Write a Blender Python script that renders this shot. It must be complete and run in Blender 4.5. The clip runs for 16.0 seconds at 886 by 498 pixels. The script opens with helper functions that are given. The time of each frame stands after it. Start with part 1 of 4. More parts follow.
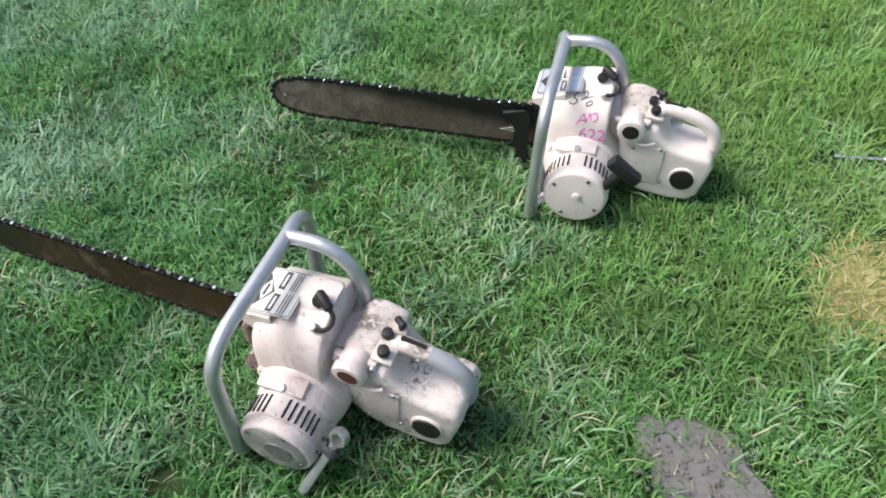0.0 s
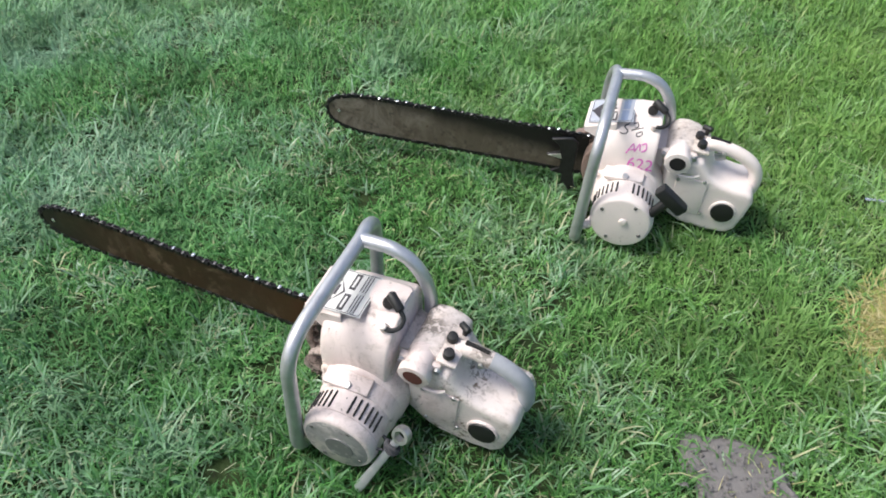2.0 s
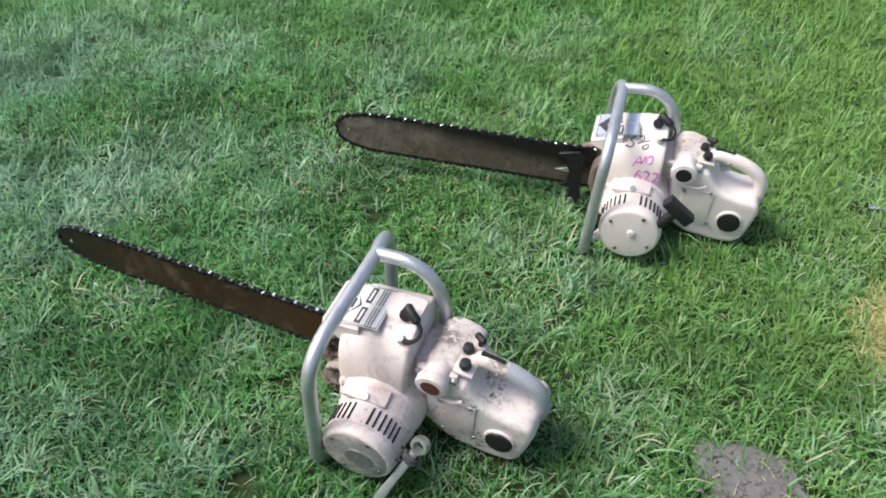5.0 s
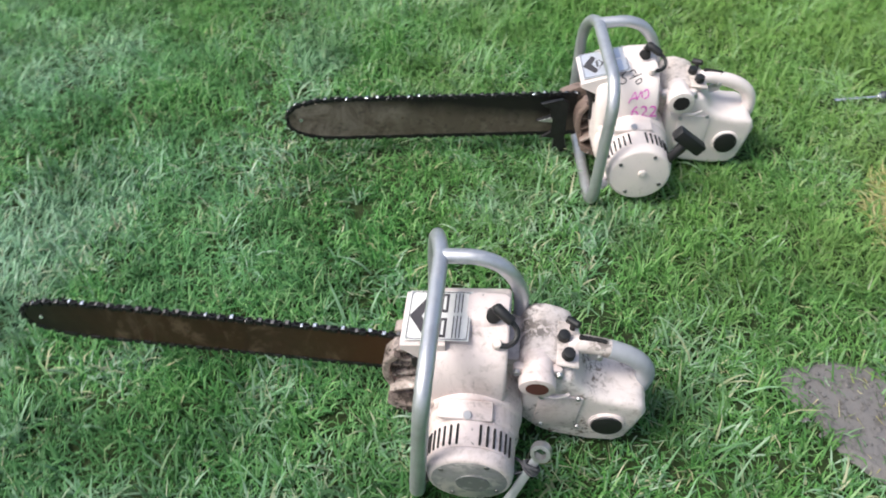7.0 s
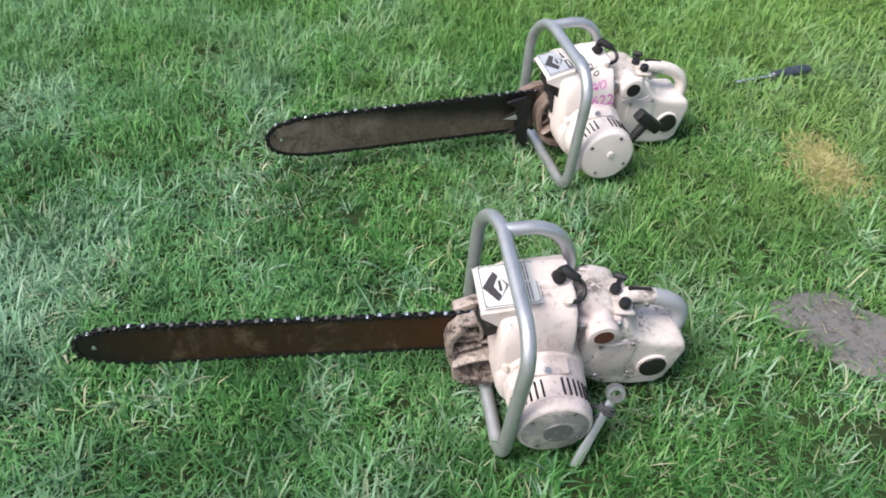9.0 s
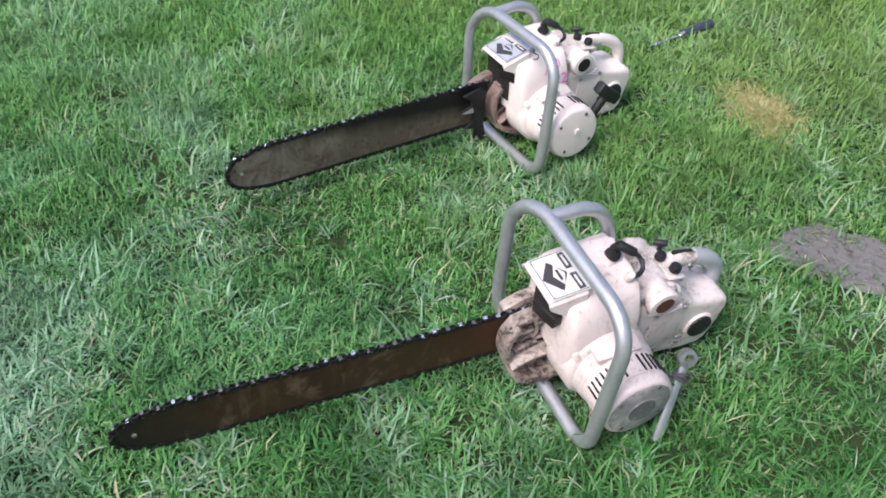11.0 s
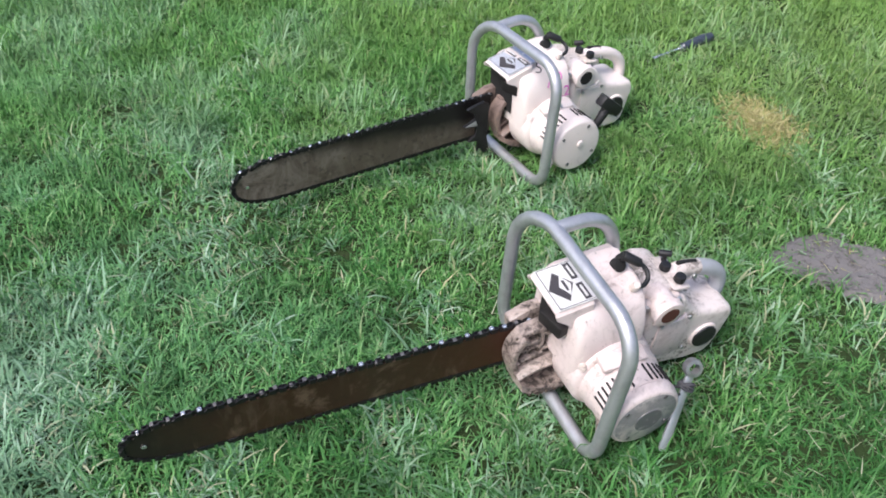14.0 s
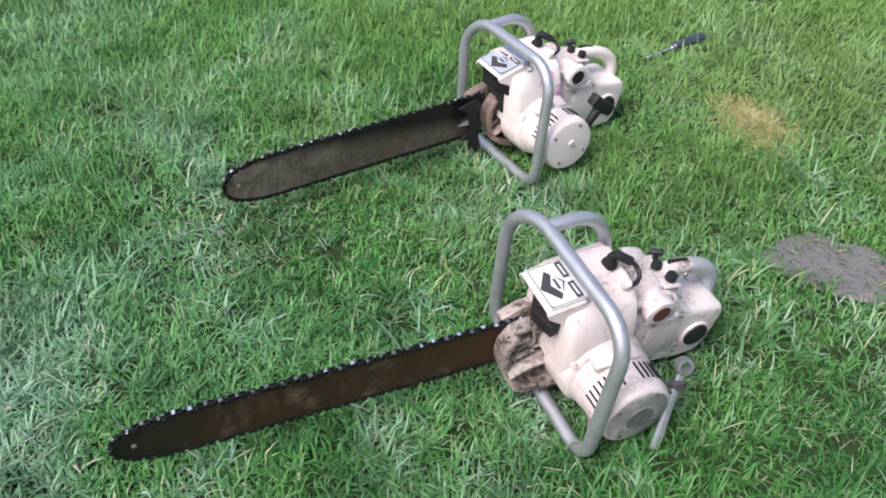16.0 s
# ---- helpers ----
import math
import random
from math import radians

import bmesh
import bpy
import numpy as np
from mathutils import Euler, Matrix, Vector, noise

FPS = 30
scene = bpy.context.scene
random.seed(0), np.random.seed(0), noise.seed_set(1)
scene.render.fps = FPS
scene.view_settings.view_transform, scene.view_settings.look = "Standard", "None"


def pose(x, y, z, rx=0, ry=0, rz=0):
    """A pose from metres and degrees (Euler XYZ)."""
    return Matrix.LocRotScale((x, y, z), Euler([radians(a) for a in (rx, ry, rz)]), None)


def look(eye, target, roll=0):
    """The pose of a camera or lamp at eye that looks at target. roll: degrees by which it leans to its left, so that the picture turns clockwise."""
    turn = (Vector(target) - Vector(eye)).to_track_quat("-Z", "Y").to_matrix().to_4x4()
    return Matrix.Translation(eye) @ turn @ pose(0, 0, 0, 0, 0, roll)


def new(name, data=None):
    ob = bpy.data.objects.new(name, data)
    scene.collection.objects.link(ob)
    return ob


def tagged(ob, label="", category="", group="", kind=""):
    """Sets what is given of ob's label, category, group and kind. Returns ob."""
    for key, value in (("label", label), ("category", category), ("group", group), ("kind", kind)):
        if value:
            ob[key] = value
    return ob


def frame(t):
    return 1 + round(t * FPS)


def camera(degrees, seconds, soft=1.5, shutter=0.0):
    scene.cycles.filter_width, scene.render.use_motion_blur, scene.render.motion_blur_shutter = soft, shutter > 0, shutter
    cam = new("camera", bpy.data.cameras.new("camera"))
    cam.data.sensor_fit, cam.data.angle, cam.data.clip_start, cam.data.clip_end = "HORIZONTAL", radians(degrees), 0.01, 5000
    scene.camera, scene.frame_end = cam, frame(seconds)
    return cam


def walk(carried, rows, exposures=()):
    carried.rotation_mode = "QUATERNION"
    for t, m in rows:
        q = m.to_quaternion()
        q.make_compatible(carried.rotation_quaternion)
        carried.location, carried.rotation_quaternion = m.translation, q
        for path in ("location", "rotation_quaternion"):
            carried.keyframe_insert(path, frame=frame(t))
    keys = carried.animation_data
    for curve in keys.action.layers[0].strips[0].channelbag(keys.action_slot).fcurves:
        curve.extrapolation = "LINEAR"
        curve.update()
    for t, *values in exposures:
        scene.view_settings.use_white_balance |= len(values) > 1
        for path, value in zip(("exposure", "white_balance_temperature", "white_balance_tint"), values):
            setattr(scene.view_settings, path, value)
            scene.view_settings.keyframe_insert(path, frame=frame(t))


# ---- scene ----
cam = camera(55.3, 16.0, soft=1.85, shutter=0.3)
PATH = [
    (0, (1.343, -0.576, 1.198), (0.641, 0.66, -0.209), -4.1),
    (0.5, (1.311, -0.643, 1.22), (0.62, 0.646, -0.144), -1.7),
    (1, (1.28, -0.687, 1.211), (0.586, 0.628, -0.126), -0.5),
    (1.5, (1.269, -0.694, 1.211), (0.566, 0.621, -0.121), 0.4),
    (2, (1.266, -0.697, 1.211), (0.564, 0.606, -0.134), 0.0),
    (2.5, (1.263, -0.695, 1.216), (0.574, 0.611, -0.133), 0.7),
    (3, (1.266, -0.698, 1.218), (0.573, 0.605, -0.132), 0.3),
    (3.5, (1.264, -0.7, 1.221), (0.561, 0.595, -0.131), -0.4),
    (3.7, (1.267, -0.703, 1.222), (0.556, 0.597, -0.121), -0.4),
    (5.8, (1.235, -0.739, 1.214), (0.548, 0.614, -0.09), -2.5),
    (6, (1.204, -0.739, 1.199), (0.576, 0.61, -0.138), -2.5),
    (6.5, (1.044, -0.705, 1.173), (0.558, 0.621, -0.243), -3.7),
    (7, (0.881, -0.706, 1.18), (0.543, 0.675, -0.226), -3.3),
    (7.5, (0.706, -0.819, 1.176), (0.675, 0.61, -0.224), -3.2),
    (8, (0.598, -0.896, 1.186), (0.593, 0.584, -0.16), -1.3),
    (8.5, (0.571, -0.916, 1.188), (0.614, 0.577, -0.142), 1.2),
    (8.7, (0.563, -0.903, 1.194), (0.607, 0.578, -0.149), 1.1),
    (10.8, (0.231, -0.779, 1.142), (0.656, 0.647, -0.195), -0.9),
    (11, (0.225, -0.777, 1.142), (0.664, 0.652, -0.186), -0.7),
    (11.5, (0.226, -0.776, 1.144), (0.678, 0.659, -0.173), -0.5),
    (12, (0.224, -0.776, 1.142), (0.689, 0.666, -0.163), -0.4),
    (12.5, (0.223, -0.772, 1.143), (0.69, 0.673, -0.159), -0.5),
    (13, (0.218, -0.774, 1.145), (0.685, 0.671, -0.156), -0.6),
    (13.5, (0.213, -0.779, 1.148), (0.67, 0.678, -0.144), -0.5),
    (14, (0.211, -0.783, 1.146), (0.659, 0.666, -0.158), -0.9),
    (14.5, (0.212, -0.784, 1.148), (0.667, 0.663, -0.156), -0.6),
    (15, (0.213, -0.786, 1.146), (0.667, 0.664, -0.155), -0.6),
    (15.5, (0.211, -0.786, 1.143), (0.668, 0.662, -0.158), -0.4),
    (16, (0.211, -0.784, 1.143), (0.677, 0.659, -0.16), -0.4),
]
walk(cam, [(t, look(eye, target, roll)) for t, eye, target, roll in PATH], exposures=[(0, 0.76, 6580, 8), (8.7, 0.75, 6510, 9), (10.8, 0.71, 6270, 14), (16, 0.71, 6270, 14)])

# ---- light ----
world = bpy.data.worlds.new("sky")
scene.world = world
world.use_nodes = True
wn = world.node_tree
sky = wn.nodes.new("ShaderNodeTexSky")
sky.sky_type, sky.sun_disc = "NISHITA", False
sky.sun_elevation, sky.sun_rotation = radians(52), radians(-120)
sky.air_density, sky.dust_density, sky.ozone_density = 1.0, 4.0, 1.0
wn.nodes["Background"].inputs["Strength"].default_value = 0.11
wn.links.new(sky.outputs[0], wn.nodes["Background"].inputs["Color"])
sun = new("sun", bpy.data.lights.new("sun", "SUN"))
sun.data.energy, sun.data.angle, sun.data.color = 2.1, radians(26), (1.0, 0.985, 0.97)
sun.matrix_world = look((-5, -3, 9), (0, 0, 0))


# ---- materials ----
class Nodes:
    """A small helper round one material's node tree."""

    def __init__(self, name, rough=0.5, metal=0.0, spec=0.5):
        self.mat = bpy.data.materials.new(name)
        self.mat.use_nodes = True
        self.tree = self.mat.node_tree
        self.bsdf = self.tree.nodes["Principled BSDF"]
        self.bsdf.inputs["Roughness"].default_value = rough
        self.bsdf.inputs["Metallic"].default_value = metal
        self.bsdf.inputs["Specular IOR Level"].default_value = spec
        self.coord = self.tree.nodes.new("ShaderNodeTexCoord").outputs["Object"]

    def add(self, kind, **inputs):
        n = self.tree.nodes.new(kind)
        for k, v in inputs.items():
            key = k.replace("_", " ")
            if isinstance(v, bpy.types.NodeSocket):
                self.tree.links.new(v, n.inputs[key])
            else:
                n.inputs[key].default_value = v
        return n

    def noise(self, scale, detail=4.0, rough=0.55, vector=None, distortion=0.0):
        n = self.add("ShaderNodeTexNoise", Vector=vector or self.coord, Scale=scale, Detail=detail, Roughness=rough, Distortion=distortion)
        return n.outputs["Fac"]

    def ramp(self, fac, stops):
        n = self.tree.nodes.new("ShaderNodeValToRGB")
        self.tree.links.new(fac, n.inputs["Fac"])
        e = n.color_ramp.elements
        while len(e) < len(stops):
            e.new(0.5)
        for k, (p, c) in zip(e, stops):
            k.position, k.color = p, (*c, 1) if len(c) == 3 else c
        return n.outputs["Color"]

    def step(self, fac, a, b):
        return self.ramp(fac, [(a, (0, 0, 0)), (b, (1, 1, 1))])

    def mix(self, fac, a, b, blend="MIX"):
        n = self.tree.nodes.new("ShaderNodeMix")
        n.data_type, n.blend_type = "RGBA", blend
        for i, v in ((0, fac), (6, a), (7, b)):
            if isinstance(v, bpy.types.NodeSocket):
                self.tree.links.new(v, n.inputs[i])
            else:
                n.inputs[i].default_value = v if i == 0 else (*v, 1)
        return n.outputs[2]

    def math(self, op, a, b):
        n = self.tree.nodes.new("ShaderNodeMath")
        n.operation = op
        for i, v in ((0, a), (1, b)):
            if isinstance(v, bpy.types.NodeSocket):
                self.tree.links.new(v, n.inputs[i])
            else:
                n.inputs[i].default_value = v
        return n.outputs[0]

    def stretched(self, sx, sy, sz):
        n = self.tree.nodes.new("ShaderNodeMapping")
        self.tree.links.new(self.coord, n.inputs["Vector"])
        n.inputs["Scale"].default_value = (sx, sy, sz)
        return n.outputs[0]

    def set(self, key, value):
        if isinstance(value, bpy.types.NodeSocket):
            self.tree.links.new(value, self.bsdf.inputs[key])
        else:
            self.bsdf.inputs[key].default_value = value

    def bump(self, height, strength=0.3, distance=0.002):
        n = self.add("ShaderNodeBump", Height=height, Strength=strength, Distance=distance)
        self.tree.links.new(n.outputs["Normal"], self.bsdf.inputs["Normal"])


def paint(name, base, grime, dirt, chip, chip_colour, heavy=0.75):
    """Old enamel on a casting: faded colour, greasy grime in two sizes and chips down to the metal."""
    n = Nodes(name, 0.42)
    fade = n.mix(n.noise(14, 5), [c * 0.92 for c in base], [min(1, c * 1.06) for c in base])
    film = n.step(n.noise(17, 8, 0.72, distortion=0.8), 0.60 - dirt, 0.76 - dirt)
    spots = n.step(n.noise(80, 7, 0.72, distortion=0.4), 0.60 - dirt * 0.6, 0.70 - dirt * 0.6)
    col = n.mix(n.math("MULTIPLY", film, heavy * 0.55), fade, grime)
    col = n.mix(n.math("MULTIPLY", n.math("MULTIPLY", spots, n.math("ADD", n.math("MULTIPLY", film, 0.75), 0.25)), heavy), col, [c * 0.6 for c in grime])
    chips = n.math("MULTIPLY", n.step(n.noise(85, 7, 0.7, distortion=0.5), 0.66 - chip, 0.69 - chip), n.step(n.noise(11, 3), 0.44, 0.56))
    col = n.mix(chips, col, chip_colour)
    n.set("Base Color", col)
    n.set("Roughness", n.math("ADD", n.math("MULTIPLY", film, 0.3), 0.34))
    n.bump(n.noise(180, 5, 0.6), 0.25, 0.0008)
    return n.mat


CREAM_WORN = paint("worn_cream_paint", (0.715, 0.61, 0.585), (0.28, 0.205, 0.165), 0.10, 0.03, (0.17, 0.14, 0.12))
CREAM_FLAKED = paint("flaked_cream_paint", (0.70, 0.62, 0.59), (0.28, 0.21, 0.16), 0.14, 0.19, (0.20, 0.17, 0.15))
CREAM_CLEAN = paint("clean_cream_paint", (0.81, 0.715, 0.675), (0.42, 0.34, 0.27), 0.03, 0.0, (0.3, 0.25, 0.2))
CAST_GREASY = paint("greasy_casting", (0.44, 0.36, 0.32), (0.07, 0.053, 0.044), 0.20, 0.15, (0.05, 0.04, 0.035), 1.0)
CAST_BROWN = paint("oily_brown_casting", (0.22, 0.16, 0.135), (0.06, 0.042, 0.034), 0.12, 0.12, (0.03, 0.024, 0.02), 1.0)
CREAM_SCRATCHED = paint("scratched_cream_paint", (0.73, 0.645, 0.615), (0.30, 0.22, 0.17), 0.10, 0.14, (0.17, 0.125, 0.10))
CREAM_STAINED = paint("stained_cream_paint", (0.76, 0.675, 0.62), (0.34, 0.25, 0.20), 0.16, 0.02, (0.25, 0.2, 0.16))
COVER_GREY = paint("scuffed_grey_cover", (0.25, 0.245, 0.245), (0.11, 0.105, 0.105), 0.12, 0.20, (0.52, 0.47, 0.44))


def metal(name, base, rough, dark, metallic=0.85, scale=60):
    n = Nodes(name, rough, metallic)
    stains = n.step(n.noise(scale, 6, 0.7), 0.45, 0.75)
    n.set("Base Color", n.mix(n.math("MULTIPLY", stains, 0.6), base, dark))
    n.set("Roughness", n.math("ADD", n.math("MULTIPLY", n.noise(scale * 3, 3), 0.25), rough - 0.1))
    n.bump(n.noise(260, 3), 0.1, 0.0005)
    return n.mat


ALUMINIUM = metal("scuffed_aluminium_tube", (0.56, 0.57, 0.60), 0.42, (0.33, 0.33, 0.35), 0.75, 25)
STEEL = metal("dull_steel", (0.52, 0.52, 0.53), 0.35, (0.2, 0.19, 0.18))
BRIGHT = metal("bright_steel", (0.85, 0.86, 0.88), 0.22, (0.5, 0.5, 0.52))
CHAIN_BLACK = metal("oily_chain_steel", (0.035, 0.034, 0.036), 0.4, (0.012, 0.011, 0.01), 0.7)


def bar_steel(name, base, rust, pale, soot, soot_from):
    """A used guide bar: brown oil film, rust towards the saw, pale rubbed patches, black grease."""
    n = Nodes(name, 0.48, 0.35)
    col = n.mix(n.noise(7, 6, 0.65, n.stretched(1, 1, 0.4)), base, rust)
    rub = n.step(n.noise(11, 5, 0.7, n.stretched(1.6, 1, 0.6), 1.2), 0.55, 0.72)
    col = n.mix(n.math("MULTIPLY", rub, 0.7), col, pale)
    streak = n.step(n.noise(1.0, 3, 0.6, n.stretched(26, 1, 5), 0.8), 0.60, 0.72)
    col = n.mix(n.math("MULTIPLY", streak, 0.55), col, [0.6 * c for c in pale])
    grit = n.step(n.noise(90, 6, 0.75), 0.5, 0.75)
    col = n.mix(n.math("MULTIPLY", grit, 0.4), col, [c * 0.35 for c in base])
    sep = n.tree.nodes.new("ShaderNodeSeparateXYZ")
    n.tree.links.new(n.coord, sep.inputs[0])
    if not soot:
        root = n.math("ADD", n.math("ADD", 0.75, n.math("MULTIPLY", sep.outputs["X"], 2.2)), n.math("MULTIPLY", n.noise(8, 4, 0.6), 0.5))
        col = n.mix(n.math("MULTIPLY", n.step(root, 0.55, 1.0), 0.6), col, (0.10, 0.032, 0.015))
        tip = n.math("SUBTRACT", n.math("MULTIPLY", n.noise(14, 5, 0.65), 0.16), sep.outputs["X"])
        col = n.mix(n.math("MULTIPLY", n.step(tip, 0.53, 0.66), 0.85), col, (0.016, 0.015, 0.013))
        scuff = n.step(n.noise(5.5, 5, 0.68, n.stretched(1.5, 1, 0.7), 1.0), 0.57, 0.66)
        col = n.mix(n.math("MULTIPLY", scuff, 0.8), col, (0.19, 0.125, 0.085))
    if soot:
        worn = n.math("MULTIPLY", n.step(n.noise(16, 7, 0.72, distortion=1.0), 0.44, 0.62), n.step(n.noise(5, 3, 0.5), 0.40, 0.60))
        col = n.mix(n.math("MULTIPLY", worn, 0.75), col, [1.15 * c for c in pale])
        spot = n.step(n.noise(45, 6, 0.75), 0.55, 0.66)
        col = n.mix(n.math("MULTIPLY", spot, 0.6), col, [0.3 * c for c in base])
        edge = n.math("ADD", n.math("MULTIPLY", sep.outputs["X"], 1.6), n.math("MULTIPLY", sep.outputs["Z"], 12.0))
        edge = n.math("SUBTRACT", n.math("ADD", edge, n.math("MULTIPLY", n.noise(9, 5, 0.6), 0.7)), 0.7)
        col = n.mix(n.step(edge, soot_from - 0.05, soot_from + 0.45), col, (0.014, 0.012, 0.012))
    n.set("Base Color", col)
    n.set("Roughness", n.math("ADD", n.math("MULTIPLY", n.noise(40, 4), 0.3), 0.32))
    n.bump(n.noise(120, 5), 0.2, 0.0005)
    return n.mat


BAR_RUSTY = bar_steel("oily_rusty_bar", (0.035, 0.025, 0.018), (0.075, 0.030, 0.015), (0.15, 0.10, 0.07), False, 0)
BAR_GREY = bar_steel("grey_brown_bar", (0.11, 0.092, 0.078), (0.13, 0.095, 0.07), (0.26, 0.22, 0.19), True, 0.48)


GREASE = paint("caked_grease", (0.07, 0.052, 0.042), (0.03, 0.024, 0.02), 0.1, 0.1, (0.16, 0.12, 0.1), 0.8)
SCREW_DARK = metal("dark_screw_steel", (0.20, 0.19, 0.19), 0.45, (0.06, 0.055, 0.05))
SPANNER = metal("satin_steel", (0.50, 0.51, 0.54), 0.4, (0.32, 0.4, 0.41), 0.7)
BAR_RIVET = metal("brown_rivet", (0.12, 0.085, 0.06), 0.4, (0.05, 0.035, 0.025), 0.5)


def plain(name, colour, rough=0.5, metallic=0.0, spread=0.15):
    n = Nodes(name, rough, metallic)
    n.set("Base Color", n.mix(n.noise(70, 4), [c * (1 - spread) for c in colour], [min(1, c * (1 + spread)) for c in colour]))
    n.bump(n.noise(300, 3), 0.12, 0.0004)
    return n.mat


SLATE = plain("slate_plastic", (0.045, 0.055, 0.075), 0.28, 0.0, 0.6)
RUBBER = plain("black_rubber", (0.011, 0.011, 0.012), 0.55)
# near-black colour for the shade inside openings, put on solid blocks
CAVITY_SHADE = plain("painted_cavity_shade", (0.01, 0.009, 0.009), 0.8)
GRIP_GREY = plain("grey_grip", (0.36, 0.37, 0.40), 0.4)
BORE_RED = plain("rusty_bore", (0.10, 0.03, 0.022), 0.7)
MUFFLER = plain("sooty_muffler", (0.03, 0.027, 0.027), 0.55, 0.5)
PLATE = plain("worn_name_plate", (0.70, 0.69, 0.67), 0.35, 0.1, 0.12)
PLATE_BLUE = plain("silver_name_plate", (0.62, 0.64, 0.70), 0.3, 0.4, 0.1)
INK = plain("dark_print", (0.05, 0.045, 0.05), 0.5)
INK_BLUE = plain("blue_grey_print", (0.35, 0.42, 0.58), 0.5)
PINK = plain("pink_marker", (0.72, 0.16, 0.52), 0.5)
ROPE = plain("dirty_grey_rope", (0.055, 0.055, 0.062), 0.9)


def grass_material(name, greens, straw, straw_share, pale, living=True):
    n = Nodes(name, 0.52, 0.0, 0.3)
    geo = n.tree.nodes.new("ShaderNodeNewGeometry")
    rnd = geo.outputs["Random Per Island"]
    pos = geo.outputs["Position"]
    k = len(greens)
    col = n.ramp(rnd, [(i / (k - 1) * (1 - straw_share), c) for i, c in enumerate(greens)] + [(1 - straw_share + 0.005, straw)])
    if living:
        sep = n.tree.nodes.new("ShaderNodeSeparateXYZ")
        n.tree.links.new(pos, sep.inputs[0])
        # paler and bluer to the west, yellower to the east, darker patches between and southward
        field = n.step(n.noise(2.6, 3, 0.5, pos), 0.42, 0.62)
        west = n.math("SUBTRACT", 0.62, n.math("MULTIPLY", sep.outputs["X"], 0.6))
        west = n.math("MINIMUM", n.math("MAXIMUM", west, 0.15), 1.0)
        col = n.mix(n.math("MULTIPLY", n.math("MULTIPLY", n.math("ADD", field, 0.3), 0.85), west), col, pale)
        deep = n.step(n.noise(5.0, 4, 0.6, pos), 0.45, 0.62)
        col = n.mix(n.math("MULTIPLY", deep, 0.7), col, [c * 0.55 for c in greens[1]])
        south = n.step(n.math("SUBTRACT", n.math("ADD", n.math("MULTIPLY", sep.outputs["X"], 0.08), n.noise(4.0, 3, 0.5, pos)), n.math("MULTIPLY", sep.outputs["Y"], 1.1)), 0.42, 0.85)
        col = n.mix(n.math("MULTIPLY", south, 0.32), col, [c * 0.75 for c in greens[1]])
        east = n.math("ADD", n.math("MULTIPLY", sep.outputs["X"], 0.55), n.math("MULTIPLY", n.noise(3.1, 3, 0.5, pos), 1.2))
        col = n.mix(n.math("MULTIPLY", n.math("MULTIPLY", n.step(n.math("MULTIPLY", east, 0.6), 0.48, 0.9), n.step(n.math("ADD", n.math("MULTIPLY", sep.outputs["Y"], 0.6), 0.2), 0.1, 0.7)), 0.6), col, (0.27, 0.41, 0.11))
        north = n.step(n.math("ADD", n.math("MULTIPLY", sep.outputs["Y"], 0.45), n.math("MULTIPLY", n.noise(2.2, 3, 0.5, pos), 0.6)), 0.60, 0.92)
        col = n.mix(n.math("MULTIPLY", north, 0.3), col, (0.20, 0.40, 0.08))
    n.set("Base Color", col)
    out = n.tree.nodes["Material Output"]
    tr = n.add("ShaderNodeBsdfTranslucent", Color=col)
    mx = n.tree.nodes.new("ShaderNodeMixShader")
    mx.inputs[0].default_value = 0.26
    n.tree.links.new(n.bsdf.outputs[0], mx.inputs[1])
    n.tree.links.new(tr.outputs[0], mx.inputs[2])
    n.tree.links.new(mx.outputs[0], out.inputs["Surface"])
    return n.mat


GRASS = grass_material("lawn_grass", [(0.029, 0.116, 0.023), (0.051, 0.204, 0.040), (0.096, 0.298, 0.058), (0.161, 0.374, 0.095), (0.29, 0.46, 0.21)], (0.50, 0.46, 0.28), 0.03, (0.215, 0.455, 0.225))
GRASS_PALE = grass_material("coarse_lawn_grass", [(0.06, 0.19, 0.055), (0.115, 0.29, 0.11), (0.19, 0.39, 0.185), (0.31, 0.49, 0.31), (0.47, 0.59, 0.47)], (0.55, 0.52, 0.36), 0.09, (0.29, 0.48, 0.33))
STRAW = grass_material("dead_grass", [(0.30, 0.27, 0.10), (0.48, 0.43, 0.19), (0.64, 0.59, 0.33)], (0.28, 0.36, 0.09), 0.14, (0.52, 0.48, 0.30), False)
THATCH = grass_material("bleached_grass", [(0.18, 0.22, 0.11), (0.33, 0.37, 0.22), (0.52, 0.54, 0.40)], (0.14, 0.27, 0.08), 0.3, (0.4, 0.4, 0.3), False)


def soil_material(name, a, b, c):
    n = Nodes(name, 0.9, 0.0, 0.2)
    col = n.mix(n.noise(9, 6, 0.65), a, b)
    col = n.mix(n.step(n.noise(70, 6, 0.7), 0.52, 0.7), col, c)
    n.set("Base Color", col)
    n.bump(n.noise(60, 8, 0.7), 0.6, 0.006)
    return n.mat


SOIL = soil_material("turf_soil", (0.022, 0.04, 0.012), (0.034, 0.058, 0.018), (0.022, 0.018, 0.012))
TURF = soil_material("distant_turf", (0.055, 0.115, 0.042), (0.085, 0.16, 0.06), (0.035, 0.075, 0.025))
BARE = soil_material("bare_grey_soil", (0.142, 0.134, 0.132), (0.195, 0.185, 0.182), (0.08, 0.074, 0.068))


